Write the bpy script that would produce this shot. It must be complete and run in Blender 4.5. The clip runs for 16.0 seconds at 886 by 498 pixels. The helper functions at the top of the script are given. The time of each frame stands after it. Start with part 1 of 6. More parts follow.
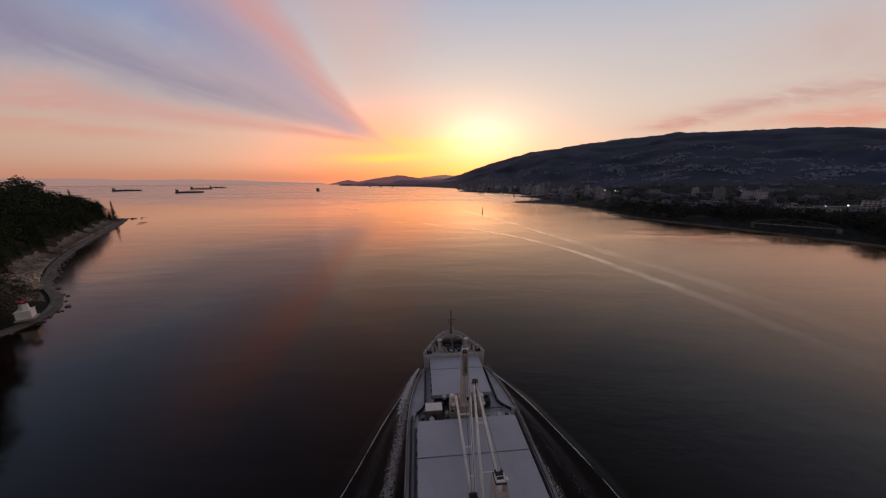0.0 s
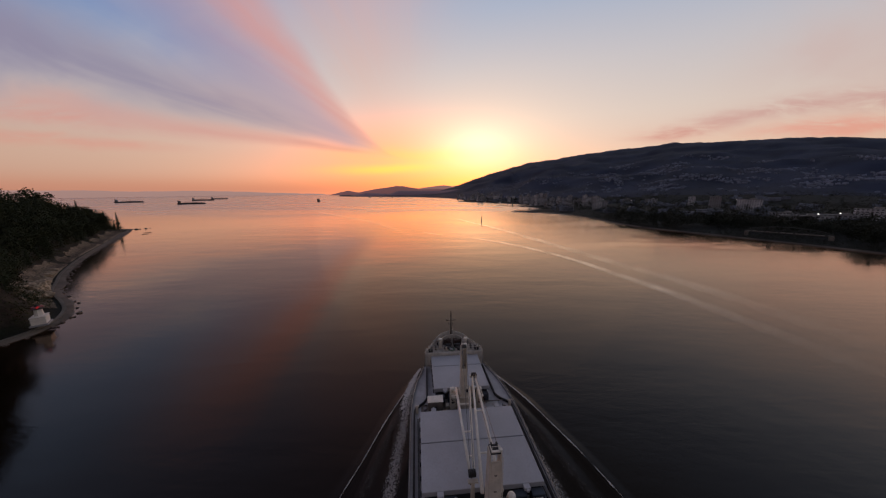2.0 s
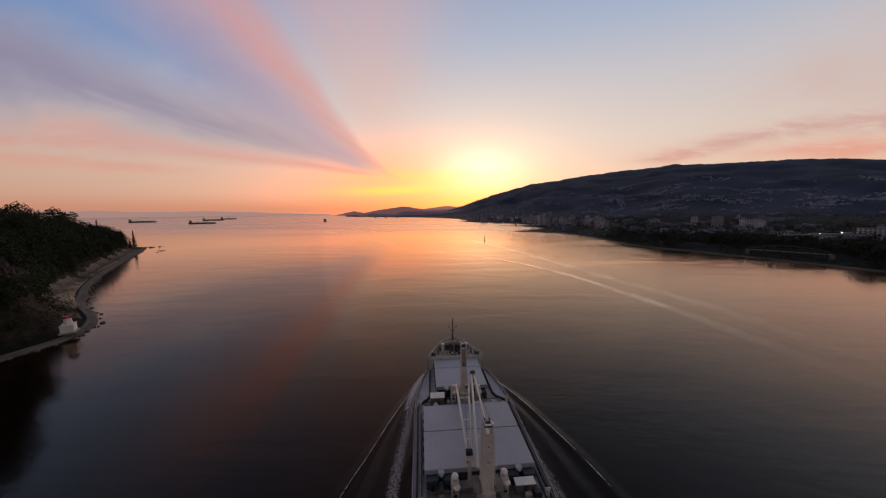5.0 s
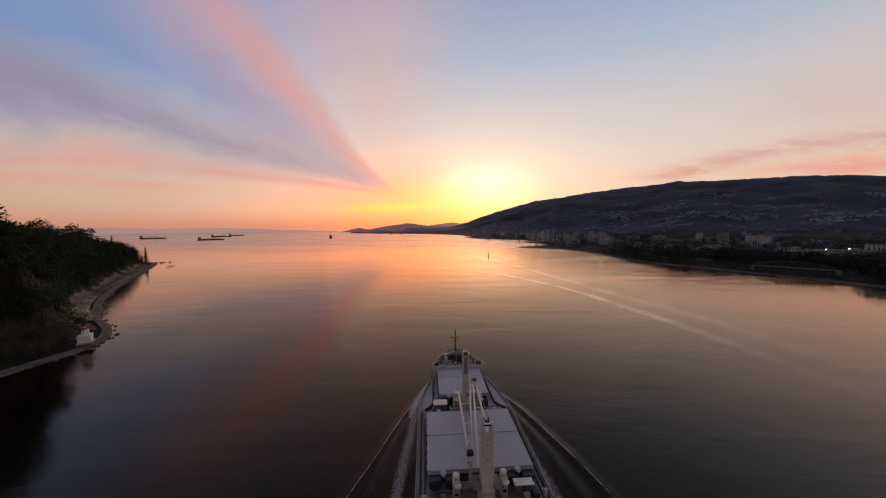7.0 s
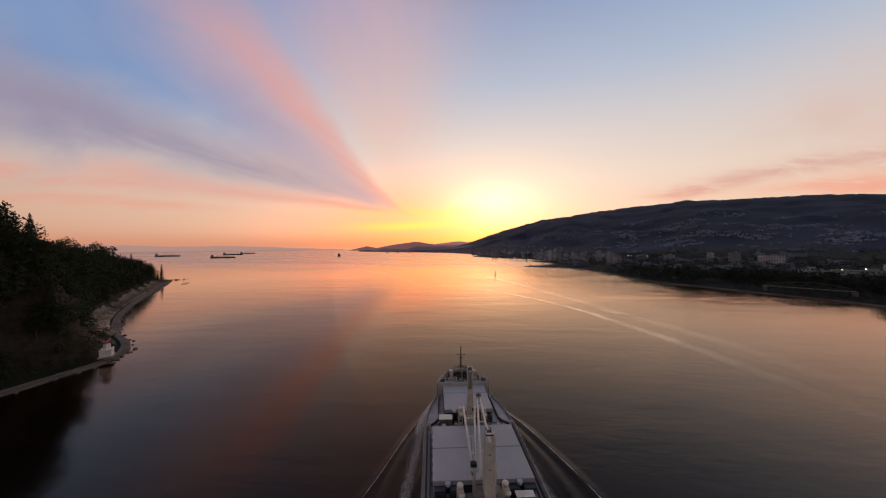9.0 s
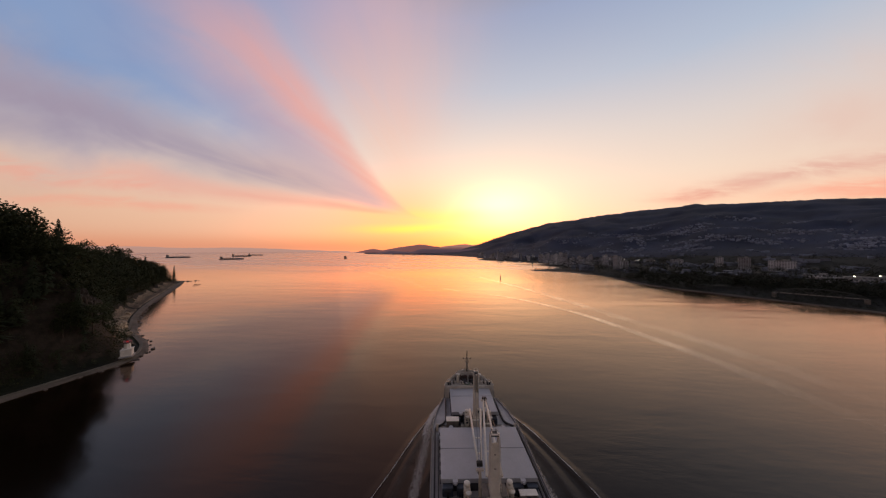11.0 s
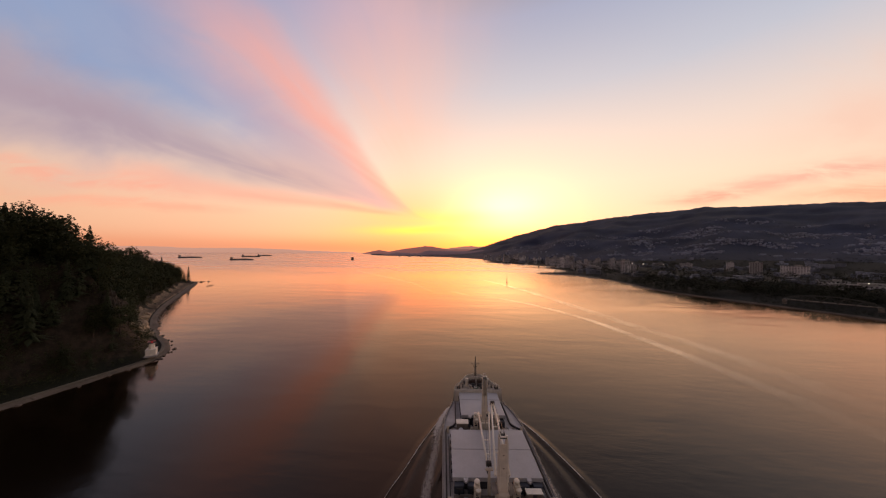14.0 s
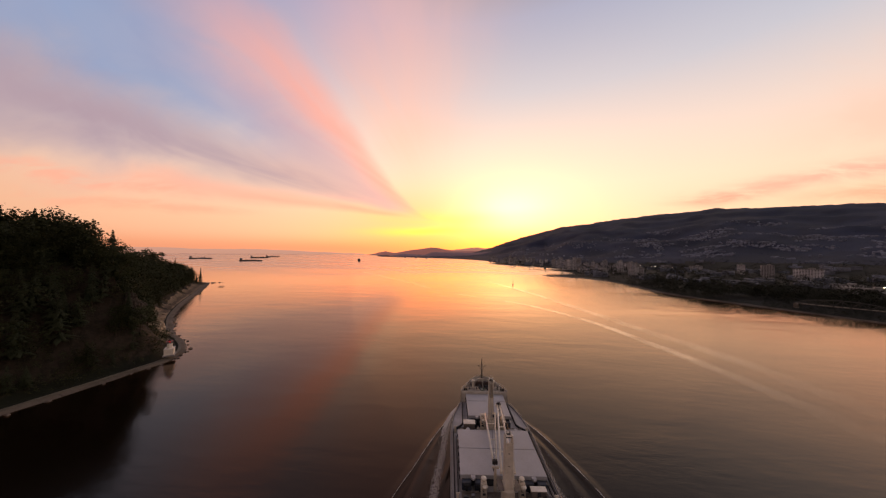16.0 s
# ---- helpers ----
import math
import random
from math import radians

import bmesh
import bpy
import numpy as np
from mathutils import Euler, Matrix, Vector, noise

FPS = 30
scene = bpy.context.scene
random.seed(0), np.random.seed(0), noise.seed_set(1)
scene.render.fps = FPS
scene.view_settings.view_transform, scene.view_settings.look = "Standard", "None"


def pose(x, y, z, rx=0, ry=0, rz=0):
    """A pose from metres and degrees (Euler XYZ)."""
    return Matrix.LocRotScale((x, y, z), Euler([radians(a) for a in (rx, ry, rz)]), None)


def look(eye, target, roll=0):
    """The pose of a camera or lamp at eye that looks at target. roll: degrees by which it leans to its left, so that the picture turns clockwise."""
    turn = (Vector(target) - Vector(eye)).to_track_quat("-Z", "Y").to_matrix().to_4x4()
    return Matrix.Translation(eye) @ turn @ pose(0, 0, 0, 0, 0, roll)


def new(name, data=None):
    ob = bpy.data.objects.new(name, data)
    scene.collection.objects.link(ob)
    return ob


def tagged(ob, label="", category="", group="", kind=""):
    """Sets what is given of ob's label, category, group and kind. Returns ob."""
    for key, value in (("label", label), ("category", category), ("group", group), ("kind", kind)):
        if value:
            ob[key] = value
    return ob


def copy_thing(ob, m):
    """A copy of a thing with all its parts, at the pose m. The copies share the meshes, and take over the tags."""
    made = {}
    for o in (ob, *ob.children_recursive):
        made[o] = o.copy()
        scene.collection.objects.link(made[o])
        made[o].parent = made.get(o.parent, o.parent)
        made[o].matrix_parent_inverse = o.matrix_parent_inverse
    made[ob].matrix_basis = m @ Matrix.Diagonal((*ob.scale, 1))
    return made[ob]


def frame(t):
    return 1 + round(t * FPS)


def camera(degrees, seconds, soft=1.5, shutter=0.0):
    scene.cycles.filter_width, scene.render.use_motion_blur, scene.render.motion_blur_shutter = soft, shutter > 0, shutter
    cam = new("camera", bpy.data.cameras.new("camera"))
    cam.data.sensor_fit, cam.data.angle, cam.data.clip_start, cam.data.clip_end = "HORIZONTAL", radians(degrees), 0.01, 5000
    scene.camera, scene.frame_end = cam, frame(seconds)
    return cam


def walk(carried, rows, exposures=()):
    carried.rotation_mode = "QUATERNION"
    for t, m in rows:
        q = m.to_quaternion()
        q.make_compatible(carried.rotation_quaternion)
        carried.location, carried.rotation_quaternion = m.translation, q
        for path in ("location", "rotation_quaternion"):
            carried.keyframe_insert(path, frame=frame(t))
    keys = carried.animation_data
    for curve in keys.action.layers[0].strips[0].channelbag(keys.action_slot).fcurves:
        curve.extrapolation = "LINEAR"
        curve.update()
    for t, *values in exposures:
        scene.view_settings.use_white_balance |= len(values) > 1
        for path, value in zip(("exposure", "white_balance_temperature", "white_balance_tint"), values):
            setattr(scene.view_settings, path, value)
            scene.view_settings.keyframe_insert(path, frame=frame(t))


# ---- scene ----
cam = camera(113.9, 16.0, soft=1.25)
# seconds, x, y, z, yaw, pitch, roll
PATH = [
    (0, 0.77, 21.97, 60.87, -1.25, -13.57, 0.05),
    (1, 0.61, 19.08, 60.71, -1.34, -12.61, 0.19),
    (2, 0.50, 16.11, 60.43, -1.36, -11.59, 0.29),
    (3, 0.52, 13.03, 60.02, -1.26, -10.46, 0.36),
    (4, 0.65, 10.06, 59.62, -0.95, -9.05, 0.35),
    (5, 0.90, 7.17, 59.16, -0.53, -7.61, 0.29),
    (6, 1.10, 4.63, 58.81, -0.09, -6.06, 0.30),
    (7, 1.25, 2.17, 58.59, 0.31, -4.34, 0.32),
    (8, 1.41, -0.53, 58.66, 0.87, -2.34, 0.30),
    (9, 1.63, -3.09, 59.16, 1.70, -0.64, 0.18),
    (10, 1.44, -5.27, 59.94, 2.30, -0.23, 0.02),
    (11, 0.95, -7.14, 61.06, 2.75, -0.11, -0.16),
    (12, 0.38, -8.94, 62.22, 3.11, -0.06, -0.34),
    (13, -0.09, -10.70, 63.28, 3.46, 0.04, -0.48),
    (14, -0.46, -12.44, 64.23, 3.94, 0.17, -0.55),
    (15, -0.72, -14.25, 65.05, 4.51, 0.32, -0.61),
    (16, -0.92, -16.11, 65.77, 5.09, 0.43, -0.67),
]
walk(cam, [(t, pose(x, y, z, 90 + p, r, a)) for t, x, y, z, a, p, r in PATH],
     exposures=[(0, -0.36, 6250, 10), (9, -0.14, 6600, 10), (12.5, 0.05, 7500, 15), (16, 0.2, 8500, 21)])


# ---- world: dusk sky with cirrus fanning out from one point ----
def srgb(r, g, b, k=1.0):
    lin = lambda c: ((c / 255 + 0.055) / 1.055) ** 2.4 if c > 10 else c / 255 / 12.92
    return (lin(r) * k, lin(g) * k, lin(b) * k, 1.0)


class Nodes:
    """Short hand for building a node tree."""

    def __init__(self, tree):
        self.tree = tree
        tree.nodes.clear()

    def add(self, kind):
        return self.tree.nodes.new(kind)

    def link(self, a, b):
        self.tree.links.new(a, b)

    def put(self, socket, v):
        if isinstance(v, bpy.types.NodeSocket):
            self.link(v, socket)
        else:
            socket.default_value = v

    def m(self, op, a, b=None, c=None, clamp=False):
        nd = self.add("ShaderNodeMath")
        nd.operation, nd.use_clamp = op, clamp
        for s, v in zip(nd.inputs, (a, b, c)):
            if v is not None:
                self.put(s, v)
        return nd.outputs[0]

    def step(self, v, lo, hi, to_lo=0.0, to_hi=1.0):
        nd = self.add("ShaderNodeMapRange")
        nd.interpolation_type = "SMOOTHSTEP"
        for s, w in zip(nd.inputs, (v, lo, hi, to_lo, to_hi)):
            self.put(s, w)
        return nd.outputs[0]

    def mix(self, f, a, b):
        nd = self.add("ShaderNodeMix")
        nd.data_type = "RGBA"
        self.put(nd.inputs[0], f)
        self.put(nd.inputs[6], a)
        self.put(nd.inputs[7], b)
        return nd.outputs[2]

    def noise(self, vec, scale, detail=3.0, rough=0.55, distort=0.0):
        nd = self.add("ShaderNodeTexNoise")
        if vec is not None:
            self.link(vec, nd.inputs["Vector"])
        nd.inputs["Scale"].default_value = scale
        nd.inputs["Detail"].default_value = detail
        nd.inputs["Roughness"].default_value = rough
        nd.inputs["Distortion"].default_value = distort
        return nd.outputs[0]

    def xyz(self, x, y, z):
        nd = self.add("ShaderNodeCombineXYZ")
        for s, v in zip(nd.inputs, (x, y, z)):
            self.put(s, v)
        return nd.outputs[0]

    def ramp(self, f, stops):
        nd = self.add("ShaderNodeValToRGB")
        el = nd.color_ramp.elements
        while len(el) < len(stops):
            el.new(0.5)
        for e, (p, c) in zip(el, stops):
            e.position, e.color = p, c
        self.link(f, nd.inputs[0])
        return nd.outputs[0]


SUN_AZ, SUN_EL = 7.8, 7.6

world = bpy.data.worlds.new("dusk_sky")
scene.world = world
world.use_nodes = True
n = Nodes(world.node_tree)
vec = n.add("ShaderNodeTexCoord").outputs["Generated"]
sep = n.add("ShaderNodeSeparateXYZ")
n.link(vec, sep.inputs[0])
X, Y, Z = sep.outputs
elev = n.m("MULTIPLY", n.m("ARCSINE", Z), 180 / math.pi)
azim = n.m("MULTIPLY", n.m("ARCTAN2", X, Y), 180 / math.pi)
up01 = n.m("DIVIDE", n.m("ADD", elev, 4.0), 94.0, clamp=True)
sky = n.ramp(up01, [
    (0.00, srgb(222, 150, 120)), (0.045, srgb(236, 166, 134)), (0.095, srgb(242, 184, 154)),
    (0.17, srgb(228, 206, 194)), (0.25, srgb(198, 198, 208)), (0.34, srgb(146, 178, 216)),
    (0.45, srgb(110, 146, 198)), (0.55, srgb(64, 60, 62)), (1.0, srgb(40, 36, 34))])
# the side away from the sunset is duller
away = n.step(n.m("ABSOLUTE", n.m("SUBTRACT", azim, SUN_AZ)), 58.0, 96.0)
sky = n.mix(n.m("MULTIPLY", away, 0.9), sky, srgb(112, 104, 112))
daz = n.m("SUBTRACT", azim, SUN_AZ)
# hazier and dimmer low down across the bay
murk = n.m("MULTIPLY", n.step(azim, -50.0, -6.0, 1.0, 0.0), n.step(elev, 0.0, 20.0, 1.0, 0.0))
sky = n.mix(n.m("MULTIPLY", murk, 0.72), sky, srgb(192, 150, 138))
de = n.m("SUBTRACT", elev, SUN_EL)


def gauss(value, width):
    q = n.m("DIVIDE", value, width)
    return n.m("EXPONENT", n.m("MULTIPLY", n.m("MULTIPLY", q, q), -1.0))


flat = n.m("MULTIPLY", daz, 0.52)
ang = n.m("SQRT", n.m("ADD", n.m("MULTIPLY", flat, flat), n.m("MULTIPLY", de, de)))
band = n.m("MULTIPLY", gauss(n.m("ADD", elev, 1.0), 7.5), gauss(n.m("ADD", daz, 11.0), 24.0))
cream = n.m("EXPONENT", n.m("MULTIPLY", ang, -1 / 23.0))
sky = n.mix(n.m("MULTIPLY", cream, 0.8), sky, srgb(252, 229, 212))
sky = n.mix(n.m("MULTIPLY", band, 0.9), sky, (2.3, 0.46, 0.13, 1.0))

glow = n.m("MULTIPLY", gauss(n.m("SUBTRACT", elev, 7.0), 6.0), gauss(n.m("ADD", azim, 9.0), 14.0))
sky = n.mix(n.m("MULTIPLY", glow, 0.65), sky, (2.1, 0.5, 0.22, 1.0))

horizon_haze = n.m("MULTIPLY", gauss(n.m("SUBTRACT", elev, 0.2), 1.8), n.step(azim, -30.0, 6.0, 0.65, 0.35))
sky = n.mix(horizon_haze, sky, srgb(218, 142, 112))

# cirrus: angle and distance about the point where the streaks meet
front = n.m("MAXIMUM", Y, 0.05)
U = n.m("ADD", n.m("DIVIDE", X, front), 0.102)
W = n.m("SUBTRACT", n.m("DIVIDE", Z, front), 0.104)
ahead = n.step(Y, 0.05, 0.3)
theta = n.m("MULTIPLY", n.m("ARCTAN2", W, U), 180 / math.pi)
rad = n.m("SQRT", n.m("ADD", n.m("MULTIPLY", U, U), n.m("MULTIPLY", W, W)))
fibre = n.noise(n.xyz(n.m("MULTIPLY", theta, 0.09), n.m("MULTIPLY", rad, 1.6), 0.0), 1.6, 4.0, 0.5, 0.8)
hair = n.step(n.noise(n.xyz(n.m("MULTIPLY", theta, 0.085), n.m("MULTIPLY", rad, 1.3), 5.0), 1.6, 3.0, 0.5, 0.9), 0.3, 0.7)
puff = n.noise(n.xyz(n.m("MULTIPLY", U, 1.0), n.m("MULTIPLY", W, 1.8), 3.0), 2.6, 4.0, 0.55, 0.3)
wisp = n.step(n.noise(n.xyz(n.m("MULTIPLY", U, 1.6), n.m("MULTIPLY", W, 9.0), 7.0), 2.4, 5.0, 0.6, 0.6), 0.36, 0.62)
wob = n.m("MULTIPLY", n.m("SUBTRACT", puff, 0.5), 14.0)
th = n.m("ADD", theta, wob)
# the main streak curves down towards the meeting point
bend = n.m("MULTIPLY", n.m("EXPONENT", n.m("DIVIDE", rad, -0.19)), 45.0)
bent = n.m("ADD", n.m("SUBTRACT", theta, bend), n.m("MULTIPLY", wob, 0.5))
thin = n.m("ADD", theta, n.m("MULTIPLY", wob, 0.35))


def streak(path, centre, wide_lo, wide_hi, r0, r1, r2, r3, bias=0.55):
    d = n.m("SUBTRACT", path, centre)
    side = n.m("MULTIPLY", n.step(d, -wide_lo, 0.0), n.step(d, 0.0, wide_hi, 1.0, 0.0))
    along = n.m("MULTIPLY", n.step(rad, r0, r1), n.step(rad, r2, r3, 1.0, 0.0))
    tex = n.step(fibre, bias - 0.3, bias + 0.25)
    tex = n.m("ADD", n.m("MULTIPLY", tex, 0.2), 0.8)
    if 3 < wide_lo <= 14:
        tex = n.m("ADD", 0.66, n.m("MULTIPLY", hair, 0.34))
    if wide_lo <= 3:
        tex = n.m("ADD", 0.1, n.m("MULTIPLY", wisp, 0.9))
    return n.m("MULTIPLY", n.m("MULTIPLY", n.m("MULTIPLY", side, along), tex), ahead)


PINK, ROSE = srgb(246, 158, 140), srgb(238, 146, 134)
for path, centre, lo, hi, r0, r1, r2, r3, colour, amount in (
        (th, 154, 60, 24, 0.5, 1.3, 3.0, 5.0, srgb(116, 138, 186), 0.85),
        (th, 92, 56, 44, 0.5, 1.1, 2.0, 3.5, srgb(146, 166, 212), 0.5),
        (th, 114, 36, 30, 0.35, 0.8, 2.0, 3.5, srgb(156, 158, 202), 0.6),
        (th, 116, 62, 30, 0.05, 0.35, 0.4, 1.2, srgb(248, 188, 164), 0.5),
        (th, 101, 36, 22, 0.15, 0.5, 0.8, 1.5, srgb(240, 188, 180), 0.2),
        (th, 150, 12, 13, 0.3, 0.7, 2.4, 4.5, srgb(122, 154, 204), 0.85),
        (thin, 163.5, 9, 9, 0.06, 0.5, 2.2, 4.5, srgb(154, 142, 168), 0.95),
        (thin, 158, 16, 12, 0.03, 0.2, 0.45, 0.9, srgb(200, 164, 168), 0.6),
        (bent, 147, 15, 15, 0.04, 0.2, 0.6, 1.2, srgb(172, 156, 180), 0.62),
        (bent, 138, 13, 17, 0.0, 0.1, 0.8, 1.7, srgb(206, 162, 174), 0.75),
        (bent, 134, 9, 11, 0.0, 0.07, 0.55, 1.3, srgb(240, 164, 150), 0.66),
        (thin, 171.5, 4, 4, 0.05, 0.2, 0.8, 1.5, srgb(228, 152, 144), 0.7),
        (thin, 173, 2.2, 2.4, 0.8, 1.1, 1.5, 2.4, ROSE, 0.42),
        (thin, 176.5, 1.6, 2, 0.6, 0.9, 1.3, 2.0, ROSE, 0.4),
        (th, 50, 34, 30, 0.7, 1.4, 2.5, 4.0, srgb(146, 180, 220), 0.3),
        (th, 12, 8, 12, 0.9, 1.5, 2.8, 4.5, srgb(226, 190, 180), 0.7),
        (thin, 6.6, 2.2, 2.6, 0.85, 1.1, 2.6, 4.0, srgb(218, 160, 152), 0.75),
        (thin, 3.4, 1.8, 2.2, 1.0, 1.4, 2.4, 3.4, PINK, 0.8)):
    sky = n.mix(n.m("MULTIPLY", streak(path, centre, lo, hi, r0, r1, r2, r3), amount), sky, colour)
# a small pink cloud above the long hill
blob = n.m("MULTIPLY", gauss(n.m("SUBTRACT", azim, 38.5), 4.6), gauss(n.m("SUBTRACT", elev, n.m("ADD", 6.0, n.m("MULTIPLY", puff, 4.6))), 0.9))
sky = n.mix(n.m("MULTIPLY", n.m("MULTIPLY", blob, n.m("ADD", 0.3, n.m("MULTIPLY", wisp, 0.7))), 0.95), sky, srgb(218, 136, 130))
# the glow over the place where the sun went down, far brighter than the sky round it
low = n.m("MULTIPLY", gauss(n.m("SUBTRACT", elev, n.m("ADD", 5.2, n.m("MULTIPLY", puff, 2.6))), 1.4), gauss(n.m("ADD", daz, 10.0), 13.0))
sky = n.mix(n.m("MULTIPLY", low, 0.6), sky, (1.3, 0.68, 0.10, 1.0))
# a thin bright bar of cloud under the meeting point
bar = n.m("MULTIPLY", gauss(n.m("ADD", U, 0.06), 0.17), gauss(n.m("ADD", n.m("ADD", W, 0.014), n.m("MULTIPLY", puff, 0.04)), 0.014))
sky = n.mix(n.m("MULTIPLY", n.m("MULTIPLY", bar, ahead), 0.85), sky, (1.5, 0.82, 0.12, 1.0))
for width, colour in ((9.0, (0.12, 0.085, 0.04, 1.0)), (13.0, (0.05, 0.035, 0.02, 1.0)), (5.0, (0.27, 0.23, 0.13, 1.0)), (3.4, (0.26, 0.25, 0.2, 1.0))):
    add = n.add("ShaderNodeMix")
    add.data_type, add.blend_type = "RGBA", "ADD"
    n.link(n.m("MULTIPLY", gauss(ang, width), n.step(elev, -0.5, 7.0, 0.12, 1.0)), add.inputs[0])
    n.link(sky, add.inputs[6])
    add.inputs[7].default_value = colour
    sky = add.outputs[2]
nishita = n.add("ShaderNodeTexSky")
nishita.sky_type, nishita.sun_disc = "NISHITA", False
nishita.sun_elevation = radians(1.5)
nishita.sun_rotation = radians(SUN_AZ)
bg = n.add("ShaderNodeBackground")
n.link(sky, bg.inputs[0])
bg.inputs[1].default_value = 0.95
bg2 = n.add("ShaderNodeBackground")
n.link(nishita.outputs[0], bg2.inputs[0])
bg2.inputs[1].default_value = 0.05
both = n.add("ShaderNodeAddShader")
n.link(bg.outputs[0], both.inputs[0])
n.link(bg2.outputs[0], both.inputs[1])
out = n.add("ShaderNodeOutputWorld")
n.link(both.outputs[0], out.inputs[0])

# the last light of the sun, spread wide by haze behind the hill
sun_data = bpy.data.lights.new("sun", "SUN")
sun_data.energy, sun_data.angle, sun_data.color = 0.06, radians(60), (1.0, 0.72, 0.42)
sun = new("sun", sun_data)
sun.matrix_world = look((0, 0, 500), (-math.sin(radians(SUN_AZ)) * 1000, -math.cos(radians(SUN_AZ)) * 1000, 500 - 1000 * math.tan(radians(8))))


# ---- materials ----
def surface(name, colour, rough=0.6, metal=0.0, vary=0.25, scale=0.5, fine=8.0, bump=0.1, bump_scale=6.0, second=None, random_amount=0.0, spec=0.5):
    """Two scales of variation in colour and a fine relief, in metres."""
    mt = bpy.data.materials.new(name)
    mt.use_nodes = True
    k = Nodes(mt.node_tree)
    co = k.add("ShaderNodeTexCoord").outputs["Object"]
    big = k.noise(co, scale, 4.0, 0.6)
    small = k.noise(co, fine, 4.0, 0.6)
    dark = tuple(c * (1 - vary) for c in colour[:3]) + (1.0,)
    lite = tuple(min(1.0, c * (1 + vary)) for c in colour[:3]) + (1.0,)
    col = k.mix(k.step(big, 0.3, 0.7), dark, lite)
    col = k.mix(k.m("MULTIPLY", k.step(small, 0.45, 0.75), 0.5 if second else 0.3), col, second or dark)
    if random_amount:
        rnd = k.add("ShaderNodeObjectInfo").outputs["Random"]
        shade = k.m("ADD", 1 - random_amount, k.m("MULTIPLY", rnd, 2 * random_amount))
        mul = k.add("ShaderNodeMix")
        mul.data_type, mul.blend_type = "RGBA", "MULTIPLY"
        mul.inputs[0].default_value = 1.0
        k.link(col, mul.inputs[6])
        k.link(k.xyz(shade, shade, shade), mul.inputs[7])
        col = mul.outputs[2]
    b = k.add("ShaderNodeBsdfPrincipled")
    k.link(col, b.inputs["Base Color"])
    k.put(b.inputs["Roughness"], k.m("ADD", rough - 0.08, k.m("MULTIPLY", small, 0.16)))
    b.inputs["Metallic"].default_value = metal
    b.inputs["Specular IOR Level"].default_value = spec
    if bump:
        bp = k.add("ShaderNodeBump")
        bp.inputs["Strength"].default_value = bump
        bp.inputs["Distance"].default_value = 0.1
        k.link(k.noise(co, bump_scale, 5.0, 0.6), bp.inputs["Height"])
        k.link(bp.outputs[0], b.inputs["Normal"])
    o = k.add("ShaderNodeOutputMaterial")
    k.link(b.outputs[0], o.inputs[0])
    return mt


def foliage(name, colour, other, spread=0.3):
    mt = bpy.data.materials.new(name)
    mt.use_nodes = True
    k = Nodes(mt.node_tree)
    geo = k.add("ShaderNodeNewGeometry")
    rnd = k.add("ShaderNodeObjectInfo").outputs["Random"]
    co = k.add("ShaderNodeTexCoord").outputs["Object"]
    f = k.m("ADD", k.m("MULTIPLY", geo.outputs["Random Per Island"], 0.6), k.m("MULTIPLY", rnd, 0.4))
    col = k.mix(f, colour, other)
    col = k.mix(k.m("MULTIPLY", k.noise(co, 0.6, 3.0), spread), col, tuple(c * 0.5 for c in colour[:3]) + (1.0,))
    b = k.add("ShaderNodeBsdfPrincipled")
    k.link(col, b.inputs["Base Color"])
    b.inputs["Roughness"].default_value = 0.75
    b.inputs["Specular IOR Level"].default_value = 0.2
    o = k.add("ShaderNodeOutputMaterial")
    k.link(b.outputs[0], o.inputs[0])
    return mt


def glowing(name, colour, strength):
    mt = bpy.data.materials.new(name)
    mt.use_nodes = True
    k = Nodes(mt.node_tree)
    e = k.add("ShaderNodeEmission")
    e.inputs[0].default_value, e.inputs[1].default_value = colour, strength
    o = k.add("ShaderNodeOutputMaterial")
    k.link(e.outputs[0], o.inputs[0])
    return mt


